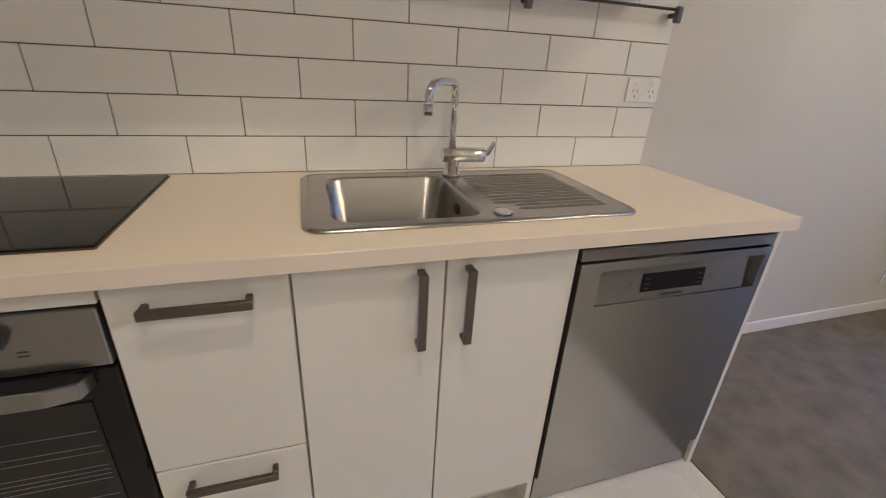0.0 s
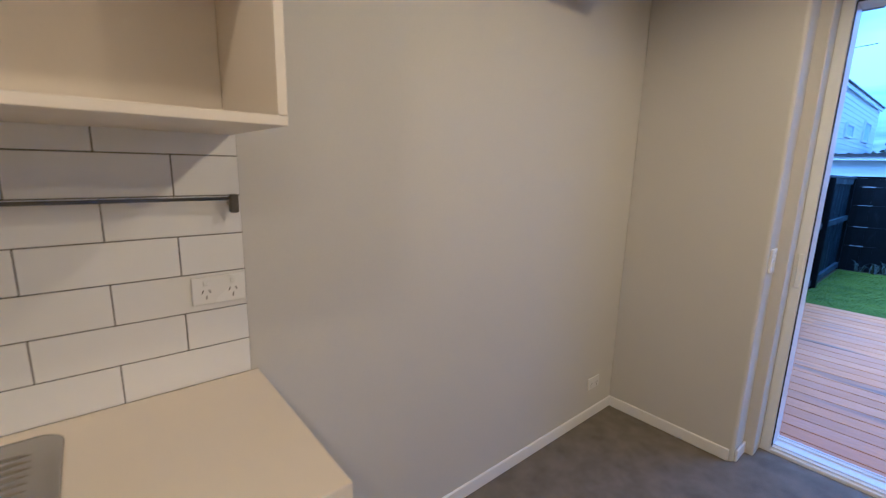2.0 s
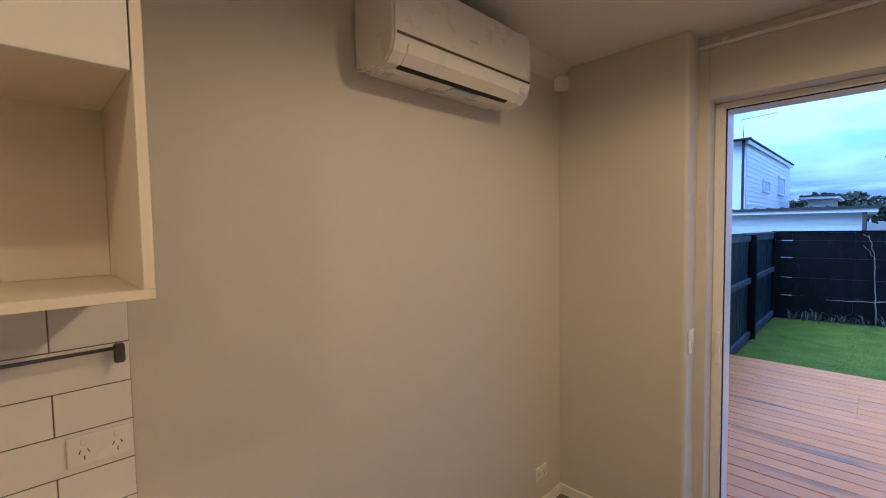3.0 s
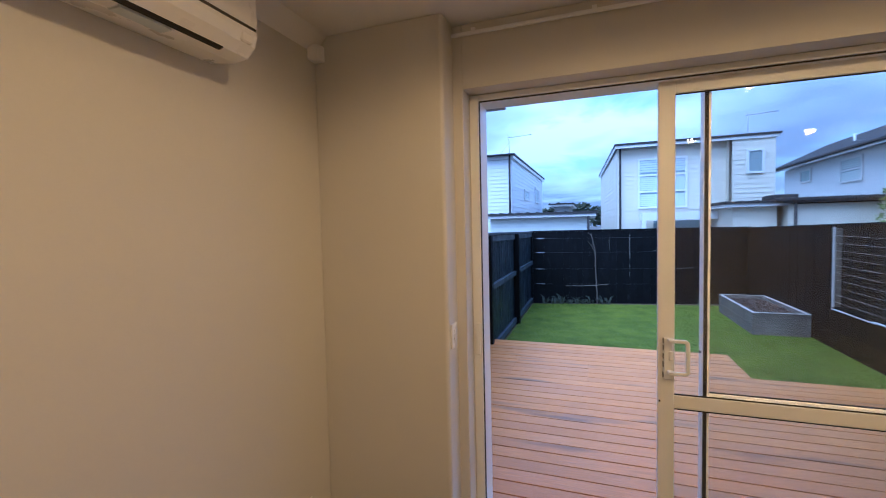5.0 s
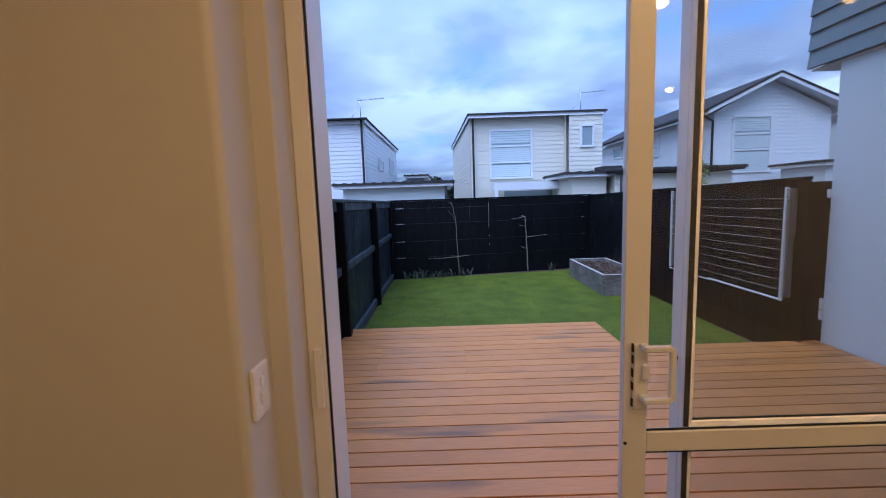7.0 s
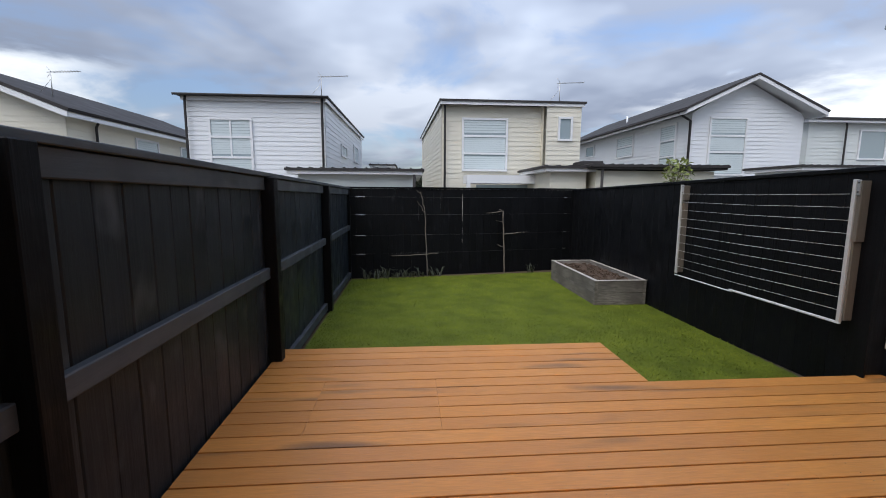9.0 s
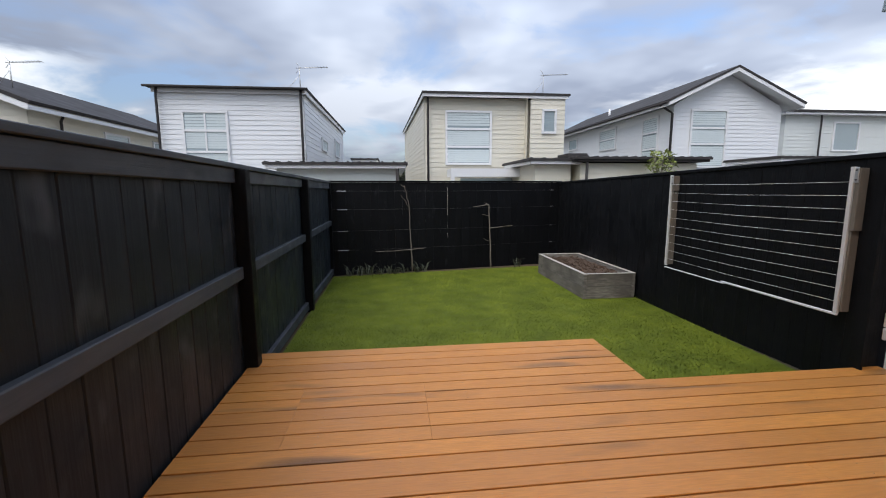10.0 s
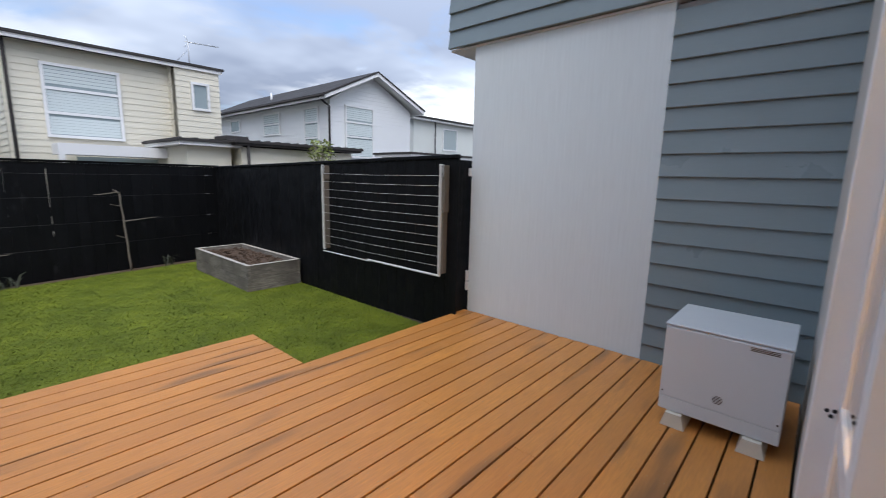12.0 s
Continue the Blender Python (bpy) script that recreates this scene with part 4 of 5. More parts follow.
# ---- espaliered trees and edging plants ----
def back_x(y):
    return 11.52 - 0.175 * (y - 1.25)


def grown(name, spec, label):
    y0 = spec[0][0][0][0]
    t = thing(name, (back_x(y0) - 0.10, y0, LAWN), label, "tree", "espaliered trees")
    for i, (pts, r0, r1) in enumerate(spec):
        n = len(pts)
        line_ = [(back_x(y) - 0.10 + random.uniform(-0.012, 0.012), y, z) for y, z in pts]
        part("trunk" if i == 0 else "branch", tubed(line_, [r0 + (r1 - r0) * k / (n - 1) for k in range(n)], 7), branch, t)
    return t


def wobble(y0, z0, y1, z1, n=9, s=0.018):
    return [(y0 + (y1 - y0) * k / n + (random.uniform(-s, s) if 0 < k < n else 0), z0 + (z1 - z0) * k / n + (random.uniform(-s, s) * 0.4 if 0 < k < n else 0)) for k in range(n + 1)]


grown("young_tree", [(wobble(-0.22, LAWN - 0.03, -0.17, 1.02, 12, 0.006), 0.011, 0.006), (wobble(-0.17, 1.02, -0.09, 1.40, 5), 0.007, 0.005),
                     (wobble(-0.24, 0.20, 0.46, 0.19, 8, 0.012), 0.008, 0.004), (wobble(-0.24, 0.21, -0.44, 0.22, 5, 0.012), 0.008, 0.004),
                     (wobble(-0.18, 1.0, -0.02, 1.22, 4), 0.005, 0.003), (wobble(-0.1, 1.36, -0.02, 1.42, 3), 0.006, 0.004)],
      "thin bare young tree trained on fence wires")
grown("young_tree", [(wobble(-1.80, LAWN - 0.03, -1.745, 1.02, 12, 0.006), 0.015, 0.010), (wobble(-1.745, 1.02, -1.42, 0.99, 6, 0.02), 0.010, 0.004),
                     (wobble(-1.77, 0.56, -2.26, 0.60, 6, 0.012), 0.010, 0.004), (wobble(-1.76, 0.80, -1.60, 0.84, 4), 0.007, 0.003),
                     (wobble(-1.745, 1.01, -1.66, 1.06, 3), 0.010, 0.006), (wobble(-1.77, 0.3, -1.64, 0.36, 3), 0.006, 0.003)],
      "bare young tree with pruned stubs on fence wires")


def tuft(y, n, height, label="strappy green plant in the fence border"):
    t = thing("border_plant", (back_x(y) - 0.2, y, LAWN - 0.02), label, "plant", "border plants")
    bm = bmesh.new()
    for _ in range(n):
        a, h = random.uniform(0, 6.28), height * random.uniform(0.5, 1.1)
        d = Vector((math.cos(a), math.sin(a), 0))
        side = Vector((-d.y, d.x, 0)) * 0.008
        o = Vector((back_x(y) - 0.2 + random.uniform(-.05, .05), y + random.uniform(-.06, .06), LAWN - 0.03))
        p = [o, o + d * h * 0.3 + Vector((0, 0, h * 0.7)), o + d * h * 0.75 + Vector((0, 0, h * random.uniform(0.5, 0.95)))]
        v = [bm.verts.new(q) for q in (p[0] - side, p[0] + side, p[1] - side, p[1] + side, p[2])]
        bm.faces.new((v[0], v[1], v[3], v[2])), bm.faces.new((v[2], v[3], v[4]))
    part("leaves", bm, leaf, t)


for y in (0.92, 0.74, 0.58, 0.40, 0.22, 0.08, -0.08, -0.30, -0.42, -2.35):
    tuft(y, random.randint(9, 16), random.uniform(0.16, 0.27))


# ---- neighbouring houses ----
def lapped(bm, o, along, out, limits, z0, z1, pitch=0.16, lip=0.013):
    """Lapped boards on an upright wall: o: a corner, along: its direction, out: outward; limits(z): from and to along the wall."""
    o, along, out = Vector(o), Vector(along), Vector(out)
    z = z0
    while z < z1 - 0.01:
        t = min(z + pitch, z1)
        a, b = limits(z)
        c, d = limits(t)
        d = max(c + 0.01, d)
        if b - a > 0.02:
            lo, hi = o + Vector((0, 0, z)), o + Vector((0, 0, t))
            q = [bm.verts.new(p) for p in (lo + along * a + out * lip, lo + along * b + out * lip, hi + along * d, hi + along * c,
                                           lo + along * a, lo + along * b)]
            bm.faces.new(q[:4]), bm.faces.new((q[4], q[5], q[1], q[0]))
        z = t


def wall_part(ob, o, along, out, limits, z0, z1, mat, pitch=0.16):
    bm = bmesh.new()
    lapped(bm, o, along, out, limits, z0, z1, pitch)
    bmesh.ops.remove_doubles(bm, verts=bm.verts, dist=0.001)
    bmesh.ops.recalc_face_normals(bm, faces=bm.faces)
    return part("wall", bm, mat, ob)


def window_at(ob, o, along, out, a, b, z0, z1, split=(), blinds=True, cross=False):
    """A white-framed window in a wall, with panes and pale slatted blinds; split: heights of the transoms."""
    o, along, out = Vector(o), Vector(along), Vector(out)

    def slab(bm, a0, a1, y0, y1, d0, d1):
        v = [bm.verts.new(o + along * s + out * d + Vector((0, 0, z))) for s, d, z in
             ((a0, d0, y0), (a1, d0, y0), (a1, d1, y0), (a0, d1, y0), (a0, d0, y1), (a1, d0, y1), (a1, d1, y1), (a0, d1, y1))]
        for q in ((3, 2, 1, 0), (4, 5, 6, 7), (0, 1, 5, 4), (1, 2, 6, 5), (2, 3, 7, 6), (3, 0, 4, 7)):
            bm.faces.new([v[i] for i in q])
    w = 0.07
    bm = bmesh.new()
    rims = [[bm.verts.new(o + along * p + out * d + Vector((0, 0, q))) for p, q in ((a + e, z0 + e), (b - e, z0 + e), (b - e, z1 - e), (a + e, z1 - e))]
            for e, d in ((0, 0.0), (0, 0.07), (w, 0.07), (w, 0.0))]
    for r0, r1 in zip(rims, rims[1:] + rims[:1]):
        for k in range(4):
            bm.faces.new((r0[k], r0[(k + 1) % 4], r1[(k + 1) % 4], r1[k]))
    bmesh.ops.recalc_face_normals(bm, faces=bm.faces)
    win_ = part("window", bm, house_trim, ob, "white window")
    for q in split:
        bm = bmesh.new()
        slab(bm, a + w, b - w, q - 0.035, q + 0.035, 0.0, 0.066)
        bmesh.ops.recalc_face_normals(bm, faces=bm.faces)
        part("transom", bm, house_trim, win_)
    if cross:
        bm = bmesh.new()
        slab(bm, (a + b) / 2 - 0.025, (a + b) / 2 + 0.025, min(split) + 0.036, z1 - w, 0.0, 0.064)
        bmesh.ops.recalc_face_normals(bm, faces=bm.faces)
        part("mullion", bm, house_trim, win_)
    bm = bmesh.new()
    slab(bm, a + w, b - w, z0 + w, z1 - w, 0.024, 0.030)
    bmesh.ops.recalc_face_normals(bm, faces=bm.faces)
    part("pane", bm, house_glass, win_)
    if blinds:
        bm = bmesh.new()
        z = z0 + w + 0.02
        while z < z1 - w - 0.02:
            if all(abs(z + 0.03 - q) > 0.07 for q in split):
                slab(bm, a + w + 0.01, b - w - 0.01, z, z + (0.072 if split and z > max(split) else 0.065), 0.031, 0.036)
            z += 0.086 if split and z > max(split) else 0.071
        bmesh.ops.recalc_face_normals(bm, faces=bm.faces)
        tagged(part("blind", bm, blind, win_, "pale slatted blind"), kind="stuff")


def pipe(ob, x, y, z0, z1, out=(-0.06, 0)):
    part("downpipe", tubed([(x, y, z1), (x + out[0] * 0.5, y + out[1] * 0.5, z1 - 0.06), (x + out[0], y + out[1], z1 - 0.2), (x + out[0], y + out[1], z0)], 0.038, 8), roof_iron, ob, "dark downpipe")


def aerial(at, label="thin metal roof television aerial"):
    x, y, z = at
    t = thing("television_aerial", at, label, "aerial")
    part("mast", tubed([(x, y, z), (x, y, z + 0.74)], 0.014, 6), galvanised, t)
    part("stay", tubed([(x, y + 0.42, z), (x, y, z + 0.50)], 0.008, 5), galvanised, t)
    part("boom", tubed([(x, y + 0.10, z + 0.69), (x, y - 0.86, z + 0.74)], 0.011, 6), galvanised, t)
    for k in range(10):
        yy = y - 0.06 - k * 0.085
        part("element", tubed([(x - 0.11, yy, z + 0.70 + k * 0.0044), (x + 0.11, yy, z + 0.70 + k * 0.0044)], 0.006, 4), galvanised, t)
    for dz in (-0.16, 0.16):
        part("reflector", tubed([(x, y - 0.02, z + 0.70), (x, y + 0.10, z + 0.70 + dz)], 0.007, 4), galvanised, t)


GZ = -0.5
# white box house
h = thing("neighbour_house", (17.7, 5.0, GZ), "two-storey white weatherboard house with a mono-pitch roof", "house", "neighbouring houses")
wall_part(h, (17.7, 2.80, 0), (0, 1, 0), (-1, 0, 0), lambda z: (0, 4.22), GZ, 4.26, white_boards, 0.145)
wall_part(h, (17.7, 2.80, 0), (1, 0, 0), (0, -1, 0), lambda z: (0, 10.3), GZ, 4.3, white_boards)
bm = bmesh.new()
prism(bm, [(17.46, 4.3), (17.46, 4.36), (28.2, 4.48), (28.2, 4.42)], "y", 2.66, 7.22)
part("roof", bm, roof_iron, h)
bm = bmesh.new()
prism(bm, [(17.50, 4.18), (17.50, 4.3), (28.1, 4.415), (28.1, 4.28)], "y", 2.70, 2.74)
box(bm, 17.60, 17.66, 2.74, 7.12, 4.18, 4.298)
part("fascia", bm, house_trim, h)
part("gutter", tubed([(17.42, 2.62, 4.315), (17.42, 7.26, 4.315)], 0.036, 8), roof_iron, h)
part("core", boxed(17.72, 27.95, 2.83, 7.0, GZ, 4.28), white_boards, h)
pipe(h, 17.62, 2.86, GZ, 4.3)
pipe(h, 17.62, 6.98, GZ, 4.3)
window_at(h, (17.7, 2.80, 0), (0, 1, 0), (-1, 0, 0), 2.24, 3.57, 1.55, 3.68, (3.09, 2.46), cross=True)
for a, b, z0, z1 in ((2.9, 4.3, 2.78, 3.26), (6.6, 8.2, 2.82, 3.62)):
    window_at(h, (17.7, 2.80, 0), (1, 0, 0), (0, -1, 0), a, b, z0, z1, (), blinds=True)
aerial((18.0, 2.94, 4.36))

# cream box house
h = thing("neighbour_house", (18.5, -3.4, GZ), "two-storey cream weatherboard house with a mono-pitch roof", "house", "neighbouring houses")
wall_part(h, (18.5, -5.78, 0), (0, 1, 0), (-1, 0, 0), lambda z: (1.22, 4.80), GZ, 4.37, cream_boards)
wall_part(h, (18.22, -5.78, 0), (0, 1, 0), (-1, 0, 0), lambda z: (0, 1.22), GZ, 4.41, cream_boards)
wall_part(h, (18.22, -4.47, 0), (1, 0, 0), (0, 1, 0), lambda z: (0, 0.3), GZ, 4.39, cream_boards)
wall_part(h, (18.5, -0.98, 0), (0.9991, 0.042, 0), (-0.042, 0.9991, 0), lambda z: (0, 9.6), GZ, 4.37, cream_boards)
part("core", boxed(18.53, 27.9, -5.76, -1.01, GZ, 4.35), cream_boards, h)
bm = bmesh.new()
prism(bm, [(18.12, -5.92), (28.3, -5.92), (28.3, -0.46), (18.12, -0.88)], "z", 4.43, 4.495)
part("roof", bm, roof_iron, h)
bm = bmesh.new()
box(bm, 18.16, 18.21, -5.86, -0.90, 4.33, 4.428)
prism(bm, [(18.215, -0.94), (28.2, -0.52), (28.2, -0.48), (18.215, -0.90)], "z", 4.32, 4.425)
part("fascia", bm, house_trim, h)
pipe(h, 18.42, -1.08, GZ, 4.47)
window_at(h, (18.5, -5.78, 0), (0, 1, 0), (-1, 0, 0), 2.50, 4.10, 2.14, 3.95, (3.34, 2.75))
window_at(h, (18.22, -5.78, 0), (0, 1, 0), (-1, 0, 0), 0.31, 0.82, 3.18, 3.99, (), blinds=False)
for x0, y0, y1 in ((17.2, -5.70, -1.70), ):
    bm = bmesh.new()
    box(bm, x0, 18.2, y0, y1, 1.70, 1.96)
    box(bm, x0, x0 + 0.12, y1 - 0.12, y1, GZ, 1.70)
    box(bm, x0, x0 + 0.12, y0, y0 + 0.12, GZ, 1.70)
    part("porch", bm, house_trim, h, "white porch frame")
    # sheet added for the shade below the porch beam
    part("porch_door", boxed(18.40, 18.46, y0 + 0.6, y1 - 0.5, GZ, 1.68), house_glass, h, "dark sheet for the shade under the porch beam")
aerial((18.6, -5.11, 4.50))

# white gabled house
h = thing("neighbour_house", (18.7, -12.6, GZ), "two-storey white gabled weatherboard house with a dark roof", "house", "neighbouring houses")
GE, GA, RY = 4.40, 5.70, -12.54
wall_part(h, (19.2, -14.93, 0), (0, 1, 0), (-1, 0, 0), lambda z: (0, 4.50) if z < GE else (max(0, (z - GE) * 1.98), 4.50 - max(0, (z - GE) * 1.70)), GZ, GA - 0.14, white_boards, 0.15)
wall_part(h, (19.2, -10.43, 0), (1, 0, 0), (0, 1, 0), lambda z: (0, 11.6), GZ, GE - 0.02, white_boards, 0.15)
part("core", boxed(19.23, 30.5, -14.90, -10.46, GZ, GE), white_boards, h)
bm = bmesh.new()
prism(bm, [(-14.91, GE), (-10.45, GE), (RY, GA - 0.1)], "x", 19.24, 30.5)
part("gable", bm, white_boards, h)
bm = bmesh.new()
prism(bm, [(-9.88, GE + 0.03), (RY, GA), (RY, GA + 0.07), (-9.84, GE + 0.10)], "x", 18.66, 31.0)
prism(bm, [(-15.42, GE + 0.03), (RY, GA), (RY, GA + 0.07), (-15.46, GE + 0.10)], "x", 18.66, 31.0)
part("roof", bm, roof_iron, h)
bm = bmesh.new()
prism(bm, [(-9.90, GE - 0.10), (RY, GA - 0.14), (RY, GA - 0.004), (-9.90, GE + 0.03)], "x", 18.68, 18.72)
prism(bm, [(-15.40, GE - 0.10), (RY, GA - 0.14), (RY, GA - 0.004), (-15.40, GE + 0.03)], "x", 18.68, 18.72)
box(bm, 18.72, 31.0, -9.92, -9.88, GE - 0.11, GE + 0.02)
box(bm, 18.72, 31.0, -15.42, -15.38, GE - 0.11, GE + 0.02)
part("fascia", bm, house_trim, h)
bm = bmesh.new()
prism(bm, [(-9.925, GE - 0.06), (RY, GA - 0.09), (RY, GA - 0.05), (-9.925, GE - 0.02)], "x", 18.725, 31.0)
prism(bm, [(-15.375, GE - 0.06), (RY, GA - 0.09), (RY, GA - 0.05), (-15.375, GE - 0.02)], "x", 18.725, 31.0)
part("soffit", bm, house_trim, h)
part("gutter", tubed([(18.66, -9.82, GE + 0.02), (31.0, -9.82, GE + 0.02)], 0.05, 8), roof_iron, h)
part("downpipe", tubed([(19.15, -9.86, GE), (19.15, -10.15, GE - 0.18), (19.12, -10.34, GE - 0.3), (19.12, -10.34, GZ)], 0.045, 8), roof_iron, h, "dark downpipe")
window_at(h, (19.2, -14.93, 0), (0, 1, 0), (-1, 0, 0), 2.28, 3.80, 2.1, 4.27, (3.58, 2.98))
window_at(h, (19.2, -10.43, 0), (1, 0, 0), (0, 1, 0), 0.80, 1.94, 2.3, 4.18, (3.55, 2.9))
window_at(h, (19.2, -10.43, 0), (1, 0, 0), (0, 1, 0), 4.08, 5.75, 3.16, 4.2, (3.68, ))
window_at(h, (19.2, -10.43, 0), (1, 0, 0), (0, 1, 0), 8.4, 9.6, 3.5, 4.15, (), blinds=False)
part("vent_pipe", tubed([(25.0, -10.9, 4.75), (25.0, -10.9, 5.3)], 0.05, 8), house_trim, h)

# pale house further right, with brick beyond
h = thing("neighbour_house", (22.0, -20.5, GZ), "pale grey two-storey house with a flat dark roof", "house", "neighbouring houses")
wall_part(h, (22.0, -24.0, 0), (0, 1, 0), (-1, 0, 0), lambda z: (0, 6.1), GZ, 4.62, grey_boards)
wall_part(h, (22.0, -17.9, 0), (1, 0, 0), (0, 1, 0), lambda z: (0, 8), GZ, 4.62, grey_boards)
part("core", boxed(22.03, 29.9, -23.9, -17.93, GZ, 4.6), grey_boards, h)
part("roof", boxed(21.6, 30.2, -24.3, -17.5, 4.72, 4.82), roof_iron, h)
part("fascia", boxed(21.66, 30.1, -24.2, -17.56, 4.62, 4.718), house_trim, h)
pipe(h, 21.9, -19.6, GZ, 4.7)
window_at(h, (22.0, -24.0, 0), (0, 1, 0), (-1, 0, 0), 2.2, 3.6, 3.0, 4.35, (), blinds=False)
window_at(h, (22.0, -17.9, 0), (1, 0, 0), (0, 1, 0), 0.6, 1.5, 3.7, 4.2, (), blinds=False)
h = thing("brick_house", (24.0, -27.5, GZ), "brown brick house far beyond the garden", "house", "neighbouring houses")
part("wall", boxed(24.0, 30.0, -31.0, -25.0, GZ, 4.9), brick, h)
part("roof", boxed(23.6, 30.4, -31.4, -24.6, 4.9, 5.05), roof_iron, h)

# cream gabled house beyond the fence
h = thing("neighbour_house", (19.0, 12.5, GZ), "cream weatherboard house with a long dark pitched roof", "house", "neighbouring houses")
wall_part(h, (14.0, 10.0, 0), (1, 0, 0), (0, -1, 0), lambda z: (2.95, 13), GZ, 3.72, cream_boards)
wall_part(h, (16.95, 10.0, 0), (0, 1, 0), (-1, 0, 0), lambda z: (0, 6) if z < 3.7 else ((z - 3.7) * 2.45, 6 - (z - 3.7) * 2.45), GZ, 4.85, cream_boards)
part("core", boxed(16.98, 27.0, 10.03, 15.9, GZ, 3.7), cream_boards, h)
bm = bmesh.new()
prism(bm, [(9.55, 3.58), (13.0, 4.96), (13.0, 5.05), (9.50, 3.66)], "x", 16.42, 27.4)
prism(bm, [(16.45, 3.58), (13.0, 4.96), (13.0, 5.05), (16.5, 3.66)], "x", 16.42, 27.4)
part("roof", bm, roof_iron, h)
bm = bmesh.new()
prism(bm, [(9.60, 3.42), (13.0, 4.80), (13.0, 4.95), (9.57, 3.57)], "x", 16.44, 16.49)
box(bm, 16.49, 27.3, 9.58, 9.62, 3.44, 3.56)
part("fascia", bm, house_trim, h)
pipe(h, 18.0, 9.75, GZ, 3.55, (0, 0.15))
window_at(h, (14.0, 10.0, 0), (1, 0, 0), (0, -1, 0), 6.0, 7.4, 2.6, 3.3, (), blinds=True)
window_at(h, (14.0, 10.0, 0), (1, 0, 0), (0, -1, 0), 9.0, 9.8, 2.7, 3.3, (), blinds=False)
aerial((17.9, 11.0, 4.27))


def garage(x0, x1, y0, y1, z, mat, label, edge=None):
    g = thing("garage", ((x0 + x1) / 2, (y0 + y1) / 2, GZ), label, "garage", "garages")
    wall_part(g, (x0, y0, 0), (0, 1, 0), (-1, 0, 0), lambda q: (0, y1 - y0), GZ, z - 0.14, mat)
    wall_part(g, (x0, y0, 0), (1, 0, 0), (0, -1, 0), lambda q: (0, x1 - x0), GZ, z - 0.14, mat)
    part("core", boxed(x0 + 0.03, x1, y0 + 0.03, y1 - 0.03, GZ, z - 0.14), mat, g)
    part("fascia", boxed(x0 - 0.25, x1 + 0.2, y0 - 0.22, y1 + 0.22, z - (0.139 if edge is None else 0.11), z - 0.05), edge or house_trim, g)
    bm = bmesh.new()
    n = int((y1 - y0) / 0.25)
    outline = [(y0 - 0.27, z - 0.049), (y0 - 0.27, z + 0.015)]
    for i in range(n + 1):
        y = y0 - 0.2 + i * (y1 - y0 + 0.4) / n
        outline += [(y - 0.03, z + 0.015), (y - 0.015, z + 0.04), (y + 0.015, z + 0.04), (y + 0.03, z + 0.015)]
    prism(bm, outline + [(y1 + 0.27, z + 0.015), (y1 + 0.27, z - 0.049)], "x", x0 - 0.30, x1 + 0.25)
    part("roof", bm, roof_iron, g, "dark ribbed roofing")
    return g


g = garage(15.3, 21.0, -0.0, 3.1, 2.0, grey_boards, "grey garage with a dark ribbed steel roof")
part("downpipe", tubed([(15.1, 0.0, 1.93), (15.1, 0.0, GZ)], 0.04, 8), roof_iron, g)
g = garage(15.3, 18.0, -8.6, -5.1, 2.17, cream_boards, "cream garage with a dark flat roof", roof_iron)
part("downpipe", tubed([(15.1, -5.2, 2.1), (15.1, -5.2, GZ)], 0.04, 8), roof_iron, g)
part("skylight", boxed(15.6, 16.4, -5.45, -4.85, 2.19, 2.32, bevel=0.02), roof_iron, g)
garage(15.6, 18.1, -4.95, -3.9, 2.14, cream_boards, "cream garage with a thin dark roof edge")
garage(16.5, 18.4, -18.5, -12.45, 2.30, grey_boards, "low grey garage with a dark roof edge")
garage(24.5, 28.5, 1.05, 1.80, 2.72, soffit_paint, "far low building with a dark roof")


def bush(name, at, size, count, mat, label, group=""):
    t = thing(name, at, label, "bush", group)
    stems = bmesh.new()
    crown = bmesh.new()
    for k in range(7):
        a = k * 0.9
        end = Vector(at) + Vector((math.cos(a) * size[0] * 0.7, math.sin(a) * size[1] * 0.7, size[2] * random.uniform(0.6, 1)))
        tube(stems, [at, (Vector(at) + end) / 2 + Vector((0, 0, size[2] * 0.15)), end], [0.02, 0.012, 0.005], 5)
    for _ in range(count):
        a, r, z = random.uniform(0, 6.28), math.sqrt(random.random()), random.uniform(0.15, 1.05)
        p = Vector(at) + Vector((math.cos(a) * size[0] * r * (1.1 - 0.4 * z), math.sin(a) * size[1] * r * (1.1 - 0.4 * z), size[2] * z + random.uniform(-.04, .04)))
        s = random.uniform(0.6, 1.4) * max(0.035, size[2] * 0.055)
        m = Euler((random.uniform(-1, 1), random.uniform(-1, 1), random.uniform(0, 6))).to_matrix()
        v = [crown.verts.new(p + m @ Vector(q) * s) for q in ((-1, 0, 0), (0, -.45, 0.1), (1, 0, 0), (0, .45, 0.1))]
        crown.faces.new(v)
    part("stems", stems, branch, t)
    part("crown", crown, mat, t)


